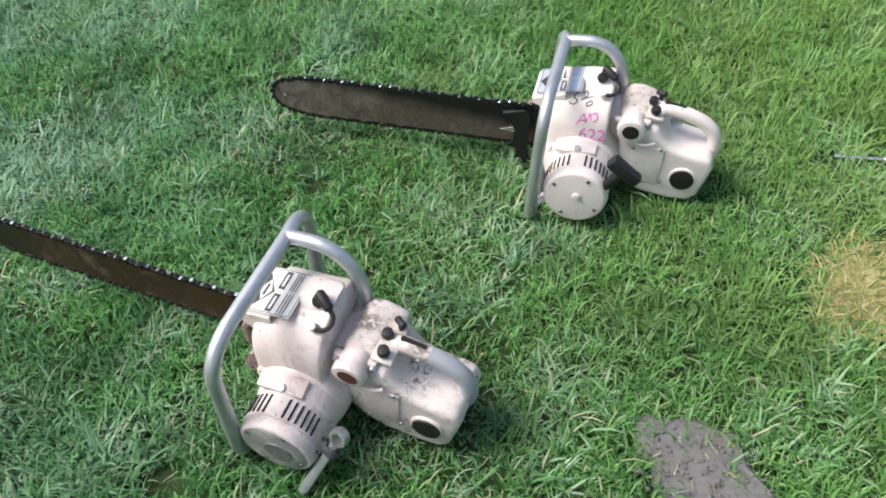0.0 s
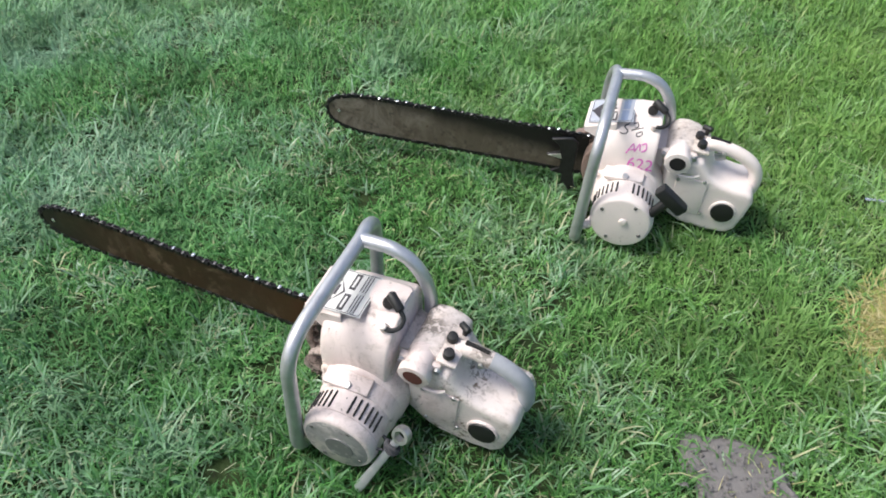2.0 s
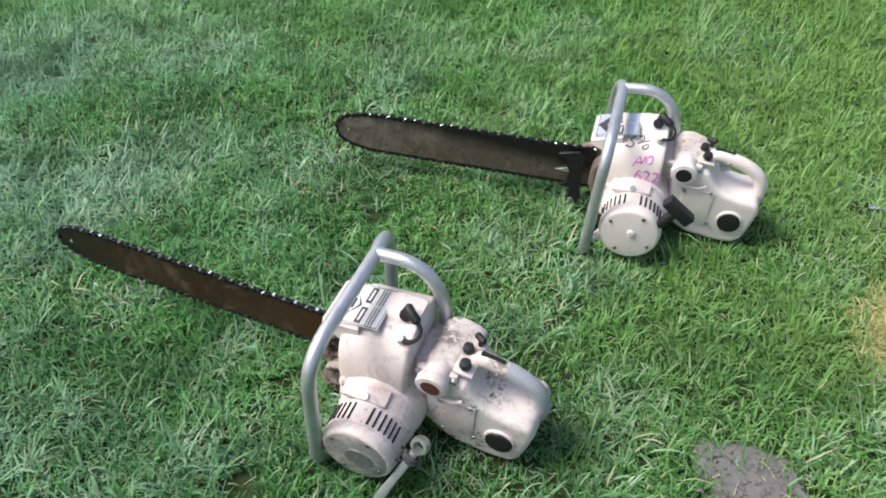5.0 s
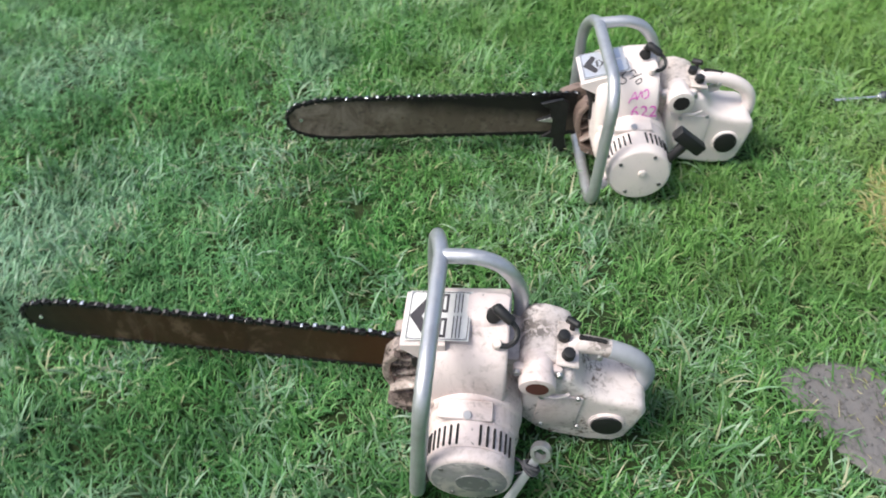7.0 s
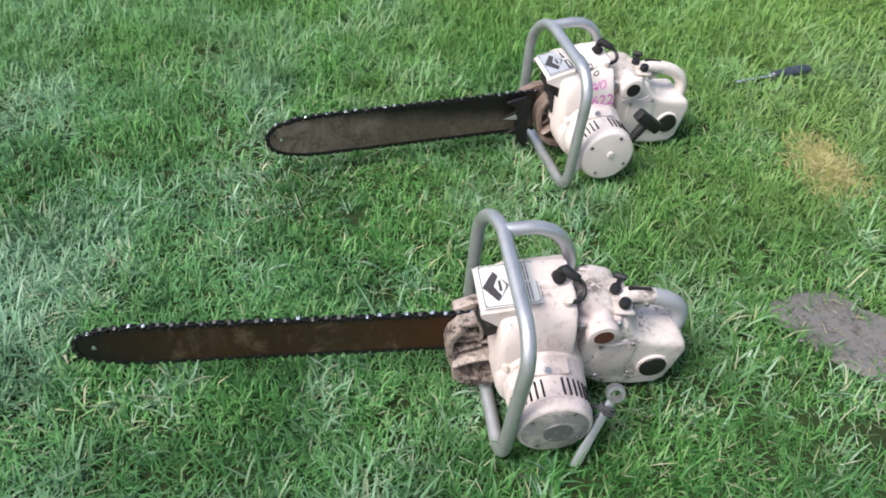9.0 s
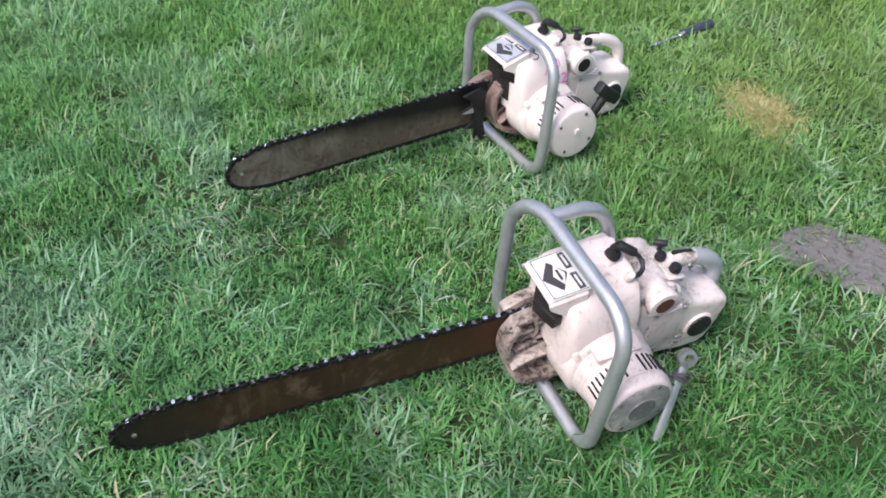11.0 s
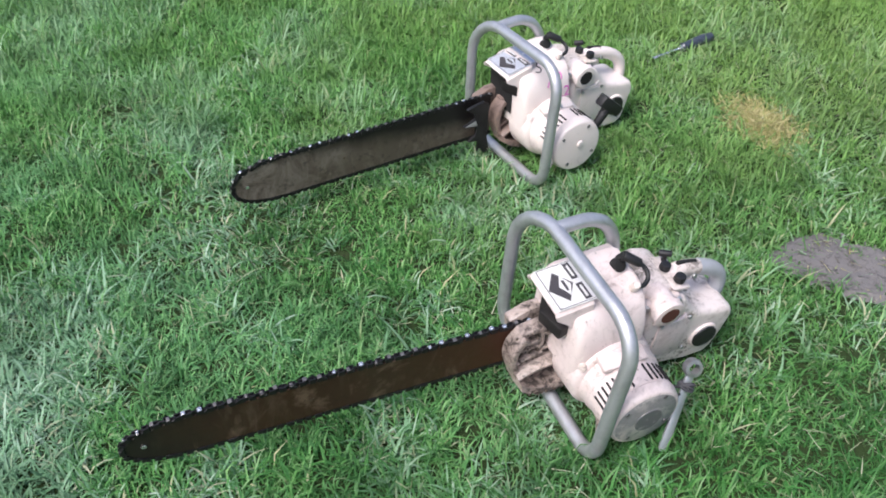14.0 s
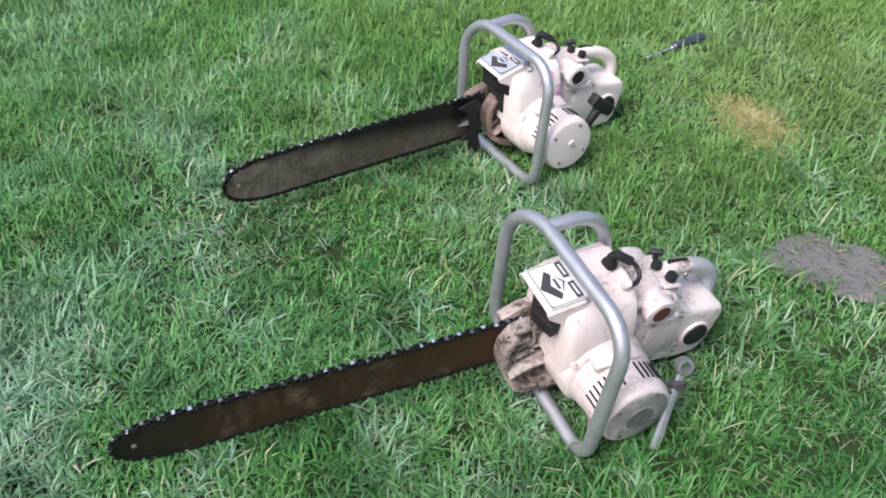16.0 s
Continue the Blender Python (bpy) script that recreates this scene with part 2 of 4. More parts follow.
# ---- mesh helpers ----
def part(name, bm, material, parent=None, label="", sharp=35):
    me = bpy.data.meshes.new(name)
    bmesh.ops.recalc_face_normals(bm, faces=bm.faces)
    bm.to_mesh(me)
    bm.free()
    me.materials.append(material)
    me.polygons.foreach_set("use_smooth", [True] * len(me.polygons))
    me.set_sharp_from_angle(angle=radians(sharp))
    ob = new(name, me)
    if parent:
        ob.parent = parent
    return tagged(ob, label)


def bevel(bm, width, seg=2, angle=30):
    if width > 0:
        edges = [e for e in bm.edges if len(e.link_faces) == 2 and e.calc_face_angle(0) > radians(angle)]
        bmesh.ops.bevel(bm, geom=edges, offset=width, segments=seg, affect="EDGES", profile=0.5, clamp_overlap=True)
    return bm


def rbox(c, size, bev=0.003, seg=2, turn=None):
    bm = bmesh.new()
    bmesh.ops.create_cube(bm, size=1)
    bm.transform(Matrix.Diagonal((*size, 1)))
    bevel(bm, bev, seg)
    bm.transform(Matrix.Translation(c) @ (turn or Matrix.Identity(4)))
    return bm


def cyl(p0, p1, r0, r1=None, seg=28, bev=0.0, bseg=2):
    p0, p1 = Vector(p0), Vector(p1)
    d = p1 - p0
    bm = bmesh.new()
    bmesh.ops.create_cone(bm, cap_ends=True, segments=seg, radius1=r0, radius2=r0 if r1 is None else r1, depth=d.length)
    bevel(bm, bev, bseg, 40)
    bm.transform(Matrix.Translation((p0 + p1) / 2) @ d.to_track_quat("Z", "Y").to_matrix().to_4x4())
    return bm


def prism(profile, y0, y1, bev=0.004, seg=3):
    """A profile of (x, z) drawn out along y."""
    bm = bmesh.new()
    a = [bm.verts.new((x, y0, z)) for x, z in profile]
    b = [bm.verts.new((x, y1, z)) for x, z in profile]
    bm.faces.new(a)
    bm.faces.new(b[::-1])
    for i in range(len(a)):
        j = (i + 1) % len(a)
        bm.faces.new((a[j], a[i], b[i], b[j]))
    bmesh.ops.recalc_face_normals(bm, faces=bm.faces)
    return bevel(bm, bev, seg, 50)


def loft(rings, caps=True):
    bm = bmesh.new()
    vs = [[bm.verts.new(p) for p in r] for r in rings]
    n = len(vs[0])
    for r0, r1 in zip(vs, vs[1:]):
        for i in range(n):
            j = (i + 1) % n
            bm.faces.new((r0[i], r0[j], r1[j], r1[i]))
    if caps:
        bm.faces.new(vs[0][::-1])
        bm.faces.new(vs[-1])
    bmesh.ops.recalc_face_normals(bm, faces=bm.faces)
    return bm


def smooth_path(pts, closed=False, steps=6):
    pts = [Vector(p) for p in pts]
    n = len(pts)
    out = []
    for i in range(n if closed else n - 1):
        g = lambda k: pts[k % n] if closed else pts[max(0, min(n - 1, k))]
        p0, p1, p2, p3 = g(i - 1), g(i), g(i + 1), g(i + 2)
        for s in range(steps):
            t = s / steps
            out.append(0.5 * ((2 * p1) + (p2 - p0) * t + (2 * p0 - 5 * p1 + 4 * p2 - p3) * t * t + (3 * p1 - p0 - 3 * p2 + p3) * t ** 3))
    if not closed:
        out.append(pts[-1])
    return out


def tube(path, r, seg=14, closed=False, squash=1.0):
    """A round tube along a path; r a number or one for each point."""
    n = len(path)
    rings, up = [], None
    for i, p in enumerate(path):
        a = path[(i - 1) % n] if closed or i else path[0]
        b = path[(i + 1) % n] if closed or i < n - 1 else path[-1]
        d = (b - a).normalized()
        if up is None:
            up = d.orthogonal().normalized()
        up = (up - d * up.dot(d)).normalized()
        side = d.cross(up)
        rr = r[i] if isinstance(r, (list, tuple)) else r
        rings.append([p + (up * math.cos(k / seg * math.tau) * squash + side * math.sin(k / seg * math.tau)) * rr for k in range(seg)])
    if closed:
        bm = loft(rings, caps=False)
        bm.verts.ensure_lookup_table()
        m = len(bm.verts)
        # the last ring turns on to the first one
        off = min(range(seg), key=lambda o: (rings[-1][0] - rings[0][o]).length)
        for k in range(seg):
            bm.faces.new((bm.verts[m - seg + k], bm.verts[m - seg + (k + 1) % seg], bm.verts[(k + 1 + off) % seg], bm.verts[(k + off) % seg]))
        bmesh.ops.recalc_face_normals(bm, faces=bm.faces)
        return bm
    return loft(rings)


def strip(line, thick, y0, y1):
    """A cast rib that follows a line of (x, z), between two depths."""
    pts = smooth_path([(x, 0, z) for x, z in line], steps=5)
    rings = []
    for i, p in enumerate(pts):
        d = (pts[min(i + 1, len(pts) - 1)] - pts[max(i - 1, 0)]).normalized()
        k = Vector((-d.z, 0, d.x)) * thick / 2
        lo, hi = Vector((0, y0, 0)), Vector((0, y1, 0))
        rings.append([p - k + hi, p - k + lo + Vector((0, 0.002, 0)), p - k * 0.6 + lo, p + k * 0.6 + lo, p + k + lo + Vector((0, 0.002, 0)), p + k + hi])
    return loft(rings)


def join(*bms):
    out = bmesh.new()
    for b in bms:
        me = bpy.data.meshes.new("joined")
        b.to_mesh(me)
        b.free()
        out.from_mesh(me)
        bpy.data.meshes.remove(me)
    return out


def write(text, size, place, material, name, parent, extrude=0.0003):
    """Flat lettering in the built-in font, as a mesh; place maps (u, v) to a point."""
    cu = bpy.data.curves.new(name, "FONT")
    cu.body, cu.size, cu.align_x, cu.align_y = text, size, "CENTER", "CENTER"
    cu.resolution_u = 3
    ob = bpy.data.objects.new(name, cu)
    me = bpy.data.meshes.new_from_object(ob)
    bpy.data.objects.remove(ob)
    bm = bmesh.new()
    bm.from_mesh(me)
    bmesh.ops.remove_doubles(bm, verts=bm.verts, dist=1e-6)
    bmesh.ops.subdivide_edges(bm, edges=[e for e in bm.edges if e.calc_length() > size * 0.25], cuts=2)
    for v in bm.verts:
        v.co = place(v.co.x, v.co.y)
    return part(name, bm, material, parent)


# ---- the ground ----
def ground():
    """One sheet, finely uneven near the saws, out to the horizon."""
    bm = bmesh.new()
    xs = [-400, -40, -8, -3] + [-1.8 + i * 0.08 for i in range(61)] + [4.5, 9, 40, 400]
    ys = [-400, -40, -8, -3] + [-1.2 + i * 0.08 for i in range(54)] + [4.5, 9, 40, 400]
    rows = [[bm.verts.new((x, y, 0.006 * noise.noise(Vector((x * 3, y * 3, 0))) - 0.004)) for x in xs] for y in ys]
    for r0, r1 in zip(rows, rows[1:]):
        for i in range(len(xs) - 1):
            bm.faces.new((r0[i], r0[i + 1], r1[i + 1], r1[i]))
    g = part("ground", bm, SOIL)
    g.data.materials.append(TURF)
    for f in g.data.polygons:
        edge = 0.25 * noise.noise(f.center * 2.5)
        f.material_index = 0 if -1.35 + edge < f.center.x < 2.5 + edge and -0.5 + edge < f.center.y < 2.25 + edge else 1
    return tagged(g, "dark damp lawn soil under the grass", "ground", kind="structure")


PATCH = [(1.218, 0.252), (1.25, 0.268), (1.30, 0.282), (1.345, 0.285), (1.375, 0.285), (1.405, 0.235), (1.455, 0.195), (1.465, 0.135), (1.42, 0.075), (1.355, 0.072), (1.302, 0.114), (1.268, 0.172), (1.236, 0.20)]


def in_patch(x, y, grow=0.0):
    """Whether plan points lie on the bare soil patch."""
    cx, cy = 1.345, 0.185
    ang = np.arctan2(y - cy, x - cx)
    pa = np.array([math.atan2(b - cy, a - cx) for a, b in PATCH])
    pr = np.array([math.hypot(b - cy, a - cx) for a, b in PATCH])
    o = np.argsort(pa)
    lim = np.interp(ang, pa[o], pr[o], period=math.tau)
    return np.hypot(x - cx, y - cy) < lim + grow


def soil_patch():
    bm = bmesh.new()
    cx, cy = 1.345, 0.185
    path = smooth_path([(x, y, 0) for x, y in PATCH], True, 5)
    rings = []
    for k in range(7):
        s = 1 - k / 7
        ring = []
        for i, p in enumerate(path):
            q = Vector((cx, cy, 0)) + (p - Vector((cx, cy, 0))) * s * (1.06 + 0.05 * noise.noise(Vector((i * 0.7, 0, 3))))
            q.z = 0.006 + 0.005 * noise.noise(q * 14) + (0.004 if 0 < k else -0.008)
            ring.append(bm.verts.new(q))
        rings.append(ring)
    c = bm.verts.new((cx, cy, 0.01))
    n = len(path)
    for r0, r1 in zip(rings, rings[1:]):
        for i in range(n):
            bm.faces.new((r0[i], r0[(i + 1) % n], r1[(i + 1) % n], r1[i]))
    for i in range(n):
        bm.faces.new((rings[-1][i], rings[-1][(i + 1) % n], c))
    ob = part("soil_patch", bm, BARE)
    return tagged(ob, "bare patch of trodden grey soil in the lawn", "soil patch", kind="structure")


SAW_A = pose(0.5946, 0.1072, 0.0161, 4.4, 2.39, 5.42)
SAW_B = pose(0.790, 0.8003, 0.0003, 0.24, 0.85, 11.83)


def soil_crumbs():
    r = random.Random(8)
    bm = bmesh.new()
    for k in range(170):
        a, q = r.uniform(0, math.tau), math.sqrt(r.uniform(0, 1))
        x, y = 1.345 + 0.11 * q * math.cos(a), 0.185 + 0.09 * q * math.sin(a)
        v = bmesh.ops.create_icosphere(bm, subdivisions=1, radius=r.uniform(0.0015, 0.005))["verts"]
        for w in v:
            w.co *= r.uniform(0.7, 1.2)
        bmesh.ops.transform(bm, verts=v, matrix=Matrix.Translation((x, y, 0.0115)) @ Matrix.Diagonal((1, 1, 0.6, 1)))
    ob = part("soil_crumbs", bm, BARE)
    return tagged(ob, "loose crumbs of dry grey soil", "soil", kind="stuff")


def under_saw(x, y):
    """Plan points that lie beneath a saw's body."""
    hit = np.zeros(len(x), bool)
    for m in (SAW_A, SAW_B):
        inv = m.inverted()
        lx = inv[0][0] * x + inv[0][1] * y + inv[0][3]
        ly = inv[1][0] * x + inv[1][1] * y + inv[1][3]
        hit |= (lx > 0.0) & (lx < 0.21) & (ly > -0.15) & (ly < 0.05)
        hit |= (lx > 0.085) & (lx < 0.185) & (ly > -0.205) & (ly < -0.1)
        hit |= (lx > 0.2) & (lx < 0.405) & (ly > -0.092) & (ly < 0.03)
    return hit


def wave(x, y, seed):
    """A cheap smooth field between about -1 and 1."""
    r = np.random.RandomState(seed)
    out = np.zeros(len(x))
    for k in range(9):
        f = r.uniform(1.5, 11)
        a = r.uniform(0, math.tau)
        out += np.sin(f * (x * math.cos(a) + y * math.sin(a)) + r.uniform(0, 6.28)) / (1 + 0.12 * f)
    return out / 2.2


def blades(name, x, y, length, width, lean, curl, azimuth, material, z0=-0.004, seg=3):
    """One bent, tapering strip for each root, in seg pieces."""
    n, k = len(x), 2 * seg + 1
    d = np.stack([np.cos(azimuth), np.sin(azimuth), np.zeros(n)], 1)
    side = np.stack([-np.sin(azimuth), np.cos(azimuth), np.zeros(n)], 1)
    up = np.array([0, 0, 1.0])
    p = np.stack([x, y, np.full(n, z0)], 1)
    verts = np.zeros((n, k, 3))
    w = [1.0, 0.95, 0.65] if seg == 3 else [1.0, 0.8]
    for q in range(seg):
        verts[:, 2 * q] = p - side * (width * w[q] / 2)[:, None]
        verts[:, 2 * q + 1] = p + side * (width * w[q] / 2)[:, None]
        ang = lean + curl * q / (seg - 1)
        p = p + (d * np.sin(ang)[:, None] + up * np.cos(ang)[:, None]) * (length / seg)[:, None]
    verts[:, k - 1] = p
    verts[:, :, 2] = np.maximum(verts[:, :, 2], 0.002 + z0)
    me = bpy.data.meshes.new(name)
    base = (np.arange(n) * k)[:, None]
    quads = np.concatenate([base + np.array([[2 * q, 2 * q + 1, 2 * q + 3, 2 * q + 2]]) for q in range(seg - 1)], 1).reshape(-1, 4)
    tris = base + np.array([[k - 3, k - 2, k - 1]])
    nq, nt = len(quads), len(tris)
    me.vertices.add(n * k)
    me.vertices.foreach_set("co", verts.reshape(-1).astype(np.float32))
    me.loops.add(nq * 4 + nt * 3)
    me.loops.foreach_set("vertex_index", np.concatenate([quads.reshape(-1), tris.reshape(-1)]).astype(np.int32))
    me.polygons.add(nq + nt)
    me.polygons.foreach_set("loop_start", np.concatenate([np.arange(nq) * 4, nq * 4 + np.arange(nt) * 3]).astype(np.int32))
    me.update(calc_edges=True)
    me.validate()
    me.materials.append(material)
    return new(name, me)


DRY = (1.503, 0.690, 0.072, 0.122)      # centre and radii of the scorched patch


def sward(name, label, tx, ty, per, spread, long, wide, lean0, curl0, fan, material, seg, seed):
    """Tufts of one kind of grass at the given places."""
    r = np.random.RandomState(seed)
    m = len(tx)
    size = np.clip(r.lognormal(0, 0.28, m), 0.5, 1.8) * (1 + 0.25 * wave(tx, ty, 21) + 0.16 * np.clip(ty - 0.75, 0, 1))
    flow = 2.4 * wave(tx * 1.8, ty * 1.8, 31) + r.normal(0, 1.1, m)
    rep = lambda v: np.repeat(v, per)
    n = m * per
    off, oa = np.abs(r.normal(0, spread, n)), r.uniform(0, math.tau, n)
    x, y, size, flow = rep(tx) + off * np.cos(oa), rep(ty) + off * np.sin(oa), rep(size), rep(flow)
    dry = np.hypot((x - DRY[0]) / DRY[2], (y - DRY[1]) / DRY[3])
    keep = r.uniform(0, 1, n) < np.clip((dry - 0.55) * 1.6, 0.05, 1)
    for bx, by, br in ((-0.03, 1.265, 0.085), (0.57, -0.18, 0.045), (1.31, -0.05, 0.06), (1.09, -0.19, 0.05), (1.91, 1.28, 0.06)):
        keep &= r.uniform(0, 1, n) < np.clip((np.hypot(x - bx, (y - by) * 1.6) / br - 0.5) * 1.2, 0.08, 1)
    keep &= ~in_patch(x, y, -0.020 + 0.014 * r.normal(0, 1, n) + 0.024 * wave(x * 7, y * 7, 61)) | (r.uniform(0, 1, n) < 0.01)
    x, y, size, flow, oa = x[keep], y[keep], size[keep], flow[keep], oa[keep]
    n = len(x)
    length = np.clip(r.lognormal(math.log(long), 0.36, n), 0.009, 0.058) * size
    length = np.where(under_saw(x, y), np.minimum(length, 0.016), length)
    width = r.uniform(wide * 0.6, wide * 1.4, n) * np.clip(size, 0.8, 1.25)
    lean = np.abs(r.normal(lean0, 0.36, n)) + 0.06
    curl = np.abs(r.normal(curl0, 0.5, n))
    # blades fan out from their tuft, or lie with the sward
    azimuth = np.where(r.uniform(0, 1, n) < fan, oa + r.normal(0, 1.0, n), flow + r.normal(0, 1.1, n))
    ob = blades(name, x, y, length, width, lean, curl, azimuth, material, seg=seg)
    tagged(ob, label, "grass", kind="stuff")


def lawn():
    r = np.random.RandomState(4)
    m = 48000
    tx, ty = r.uniform(-1.5, 2.65, m) + r.normal(0, 0.1, m), r.uniform(-0.6, 2.4, m) + r.normal(0, 0.08, m)
    keep = r.uniform(0, 1, m) < 0.88 + 0.20 * wave(tx * 1.3, ty * 1.3, 5) + 0.2 * wave(tx * 5, ty * 5, 11)
    tx, ty = tx[keep], ty[keep]
    coarse = 0.7 * wave(tx * 2.4, ty * 2.4, 71) + 0.5 * wave(tx * 7, ty * 7, 73) + 0.38 * r.normal(0, 1, len(tx)) - 0.22 * (tx - 0.25) + 0.9 * np.exp(-((tx - 1.75) ** 2 + (ty - 0.9) ** 2) / 0.14) > 0.32
    sward("grass", "fine lush green lawn grass", tx[~coarse], ty[~coarse], 12, 0.0145, 0.0275, 0.0030, 0.50, 0.95, 0.75, GRASS, 2, 12)
    sward("coarse_grass", "coarser pale bluish grass lying flat", tx[coarse], ty[coarse], 11, 0.0165, 0.031, 0.0034, 0.66, 0.8, 0.6, GRASS_PALE, 3, 13)
    # thinner grass away from the saws, out over the rest of the lawn
    m = 26000
    ox, oy = r.uniform(-4.5, 5.5, m), r.uniform(-4.0, 5.5, m)
    out = np.maximum(np.maximum(-1.4 - ox, ox - 2.55), np.maximum(-0.55 - oy, oy - 2.3))
    keep = (out > -0.05) & (r.uniform(0, 1, m) < np.exp(-out * 0.7))
    sward("outer_grass", "green lawn grass further off", ox[keep], oy[keep], 11, 0.03, 0.042, 0.006, 0.5, 0.8, 0.6, GRASS, 2, 14)
    # dead blades lying among the green ones
    n = 17000
    x, y = r.uniform(-1.5, 2.7, n), r.uniform(-0.6, 2.4, n)
    worn = sum(np.exp(-((x - a) ** 2 + (y - b) ** 2) / c ** 2) for a, b, c in ((0.52, 0.38, 0.12), (0.35, 0.11, 0.1), (1.25, 0.60, 0.15), (-0.45, 0.98, 0.25), (0.01, 0.61, 0.2), (1.2, -0.1, 0.2), (1.72, 0.99, 0.3), (1.91, 0.76, 0.2), (1.48, 0.96, 0.2), (1.15, 0.35, 0.18), (0.96, -0.15, 0.18)))
    keep = (wave(x * 3, y * 3, 41) + 0.5 * wave(x * 1.2, y * 1.2, 43) + 0.9 * worn + 0.35 * r.normal(0, 1, n) > 0.30) & ~under_saw(x, y) & ~in_patch(x, y)
    x, y = x[keep], y[keep]
    n = len(x)
    ob = blades("thatch", x, y, r.uniform(0.018, 0.048, n), r.uniform(0.0011, 0.0024, n), r.uniform(0.9, 1.4, n), r.uniform(0, 0.4, n), r.uniform(0, 6.28, n), THATCH, 0.008)
    tagged(ob, "straw-coloured dead grass lying in the lawn", "dead grass", kind="stuff")
    # the scorched patch
    n = 2500
    a, q = r.uniform(0, 6.28, n), np.minimum(np.abs(r.normal(0, 0.6, n)), 1.25)
    x, y = DRY[0] + DRY[2] * q * np.cos(a), DRY[1] + DRY[3] * q * np.sin(a)
    ob = blades("dry_grass_patch", x, y, r.uniform(0.025, 0.055, n), r.uniform(0.002, 0.0038, n), r.uniform(0.9, 1.45, n), r.uniform(0.1, 0.7, n), r.uniform(0, 6.28, n), STRAW, 0.0)
    tagged(ob, "round patch of dry yellow dead grass", "dead grass", kind="stuff")
    # a few bits of straw and blades on the bare soil
    n = 40
    x, y = r.uniform(1.2, 1.48, n), r.uniform(0.06, 0.29, n)
    keep = in_patch(x, y)
    x, y = x[keep], y[keep]
    n = len(x)
    ob = blades("straw_bits", x, y, r.uniform(0.01, 0.035, n), r.uniform(0.001, 0.0025, n), r.uniform(1.3, 1.5, n), r.uniform(0, 0.1, n), r.uniform(0, 6.28, n), STRAW, 0.014)
    tagged(ob, "bits of straw scattered on the bare soil", "straw", kind="stuff")


# ---- the chainsaws ----
CX, CZ = 0.132, 0.095      # the crankshaft's axis


def bar_outline(nose, zc, slope, half, grow=0.0, n=26):
    """Top edge from the saw to the nose and back along the bottom, as (x, z)."""
    taper = 0.115
    x0 = 0.03
    xs = [x0 + (nose + taper - x0) * i / 12 for i in range(12)]
    pts = [(x, half) for x in xs]
    for i in range(n + 1):
        a = math.pi / 2 * i / n
        pts.append((nose + taper - (taper + grow) * math.sin(a) ** 0.9 if i else nose + taper, half * math.cos(a) ** 0.8 if i < n else 0.0))
    up = [(x, h + (grow * h / half)) for x, h in pts]
    line = [(x, zc - slope * x + h) for x, h in up] + [(x, zc - slope * x - h) for x, h in up[-2::-1]]
    return line


def resample(line, step):
    """Points and directions at even steps along a line of (x, z)."""
    out, left = [], 0.0
    for (x0, z0), (x1, z1) in zip(line, line[1:]):
        d = math.hypot(x1 - x0, z1 - z0)
        if d < 1e-9:
            continue
        s = left
        while s < d:
            out.append((x0 + (x1 - x0) * s / d, z0 + (z1 - z0) * s / d, math.atan2(z1 - z0, x1 - x0)))
            s += step
        left = s - d
    return out


def cutter_mesh(top):
    bm = prism([(-0.008, -0.004), (0.008, -0.004), (0.008, 0.001), (0.006, 0.0035), (0.001, 0.0015), (-0.002, 0.0075), (-0.0085, 0.006)], -0.0035, 0.0035, 0.0006, 1)
    me = bpy.data.meshes.new("cutter")
    bm.to_mesh(me)
    bm.free()
    me.materials.append(CHAIN_BLACK)
    me.materials.append(top)
    # upward faces take the lighter steel, a sky glint put into the colour
    for f in me.polygons:
        f.material_index = 1 if f.normal.z > 0.55 and f.center.z > 0.004 else 0
    return me


# one cutter with a painted bright glint, one with a dull top
CUTTER_GLINT, CUTTER_DULL = cutter_mesh(BRIGHT), cutter_mesh(SCREW_DARK)


def shroud_profile(x, inset=0.0):
    """The engine shroud's section at x, as (y, z), from the near foot over the top to the far foot."""
    top = 0.239 + 0.10 * (x - 0.02)
    k = inset
    return [(-0.106 + k, 0.10), (-0.108 + k, 0.135), (-0.108 + k, 0.165), (-0.1055 + k, 0.188), (-0.099 + k, 0.208), (-0.088 + k, top - 0.024), (-0.072 + k * 0.7, top - 0.011), (-0.052, top - 0.0035 - k * 0.5), (-0.03, top - 0.0005 - k), (0.005, top - k), (0.028 - k, top - 0.006 - k), (0.04 - k, top - 0.03), (0.043 - k, 0.15), (0.043 - k, 0.10)]


def on_shroud(x, s, lift=0.0006):
    """A point on the shroud: s metres along its section from the near foot."""
    pr = shroud_profile(x)
    for (y0, z0), (y1, z1) in zip(pr, pr[1:]):
        d = math.hypot(y1 - y0, z1 - z0)
        if s <= d:
            t = s / d
            ny, nz = -(z1 - z0) / d, (y1 - y0) / d
            return Vector((x, y0 + (y1 - y0) * t + ny * lift, z0 + (z1 - z0) * t + nz * lift))
        s -= d
    return Vector((x, *pr[-1]))


def screw(parent, p, d, r=0.004, h=0.003, name="screw"):
    p, d = Vector(p), Vector(d).normalized()
    return part(name, cyl(p, p + d * h, r, r * 0.8, 10), SCREW_DARK if name == "cover_screw" else STEEL, parent)


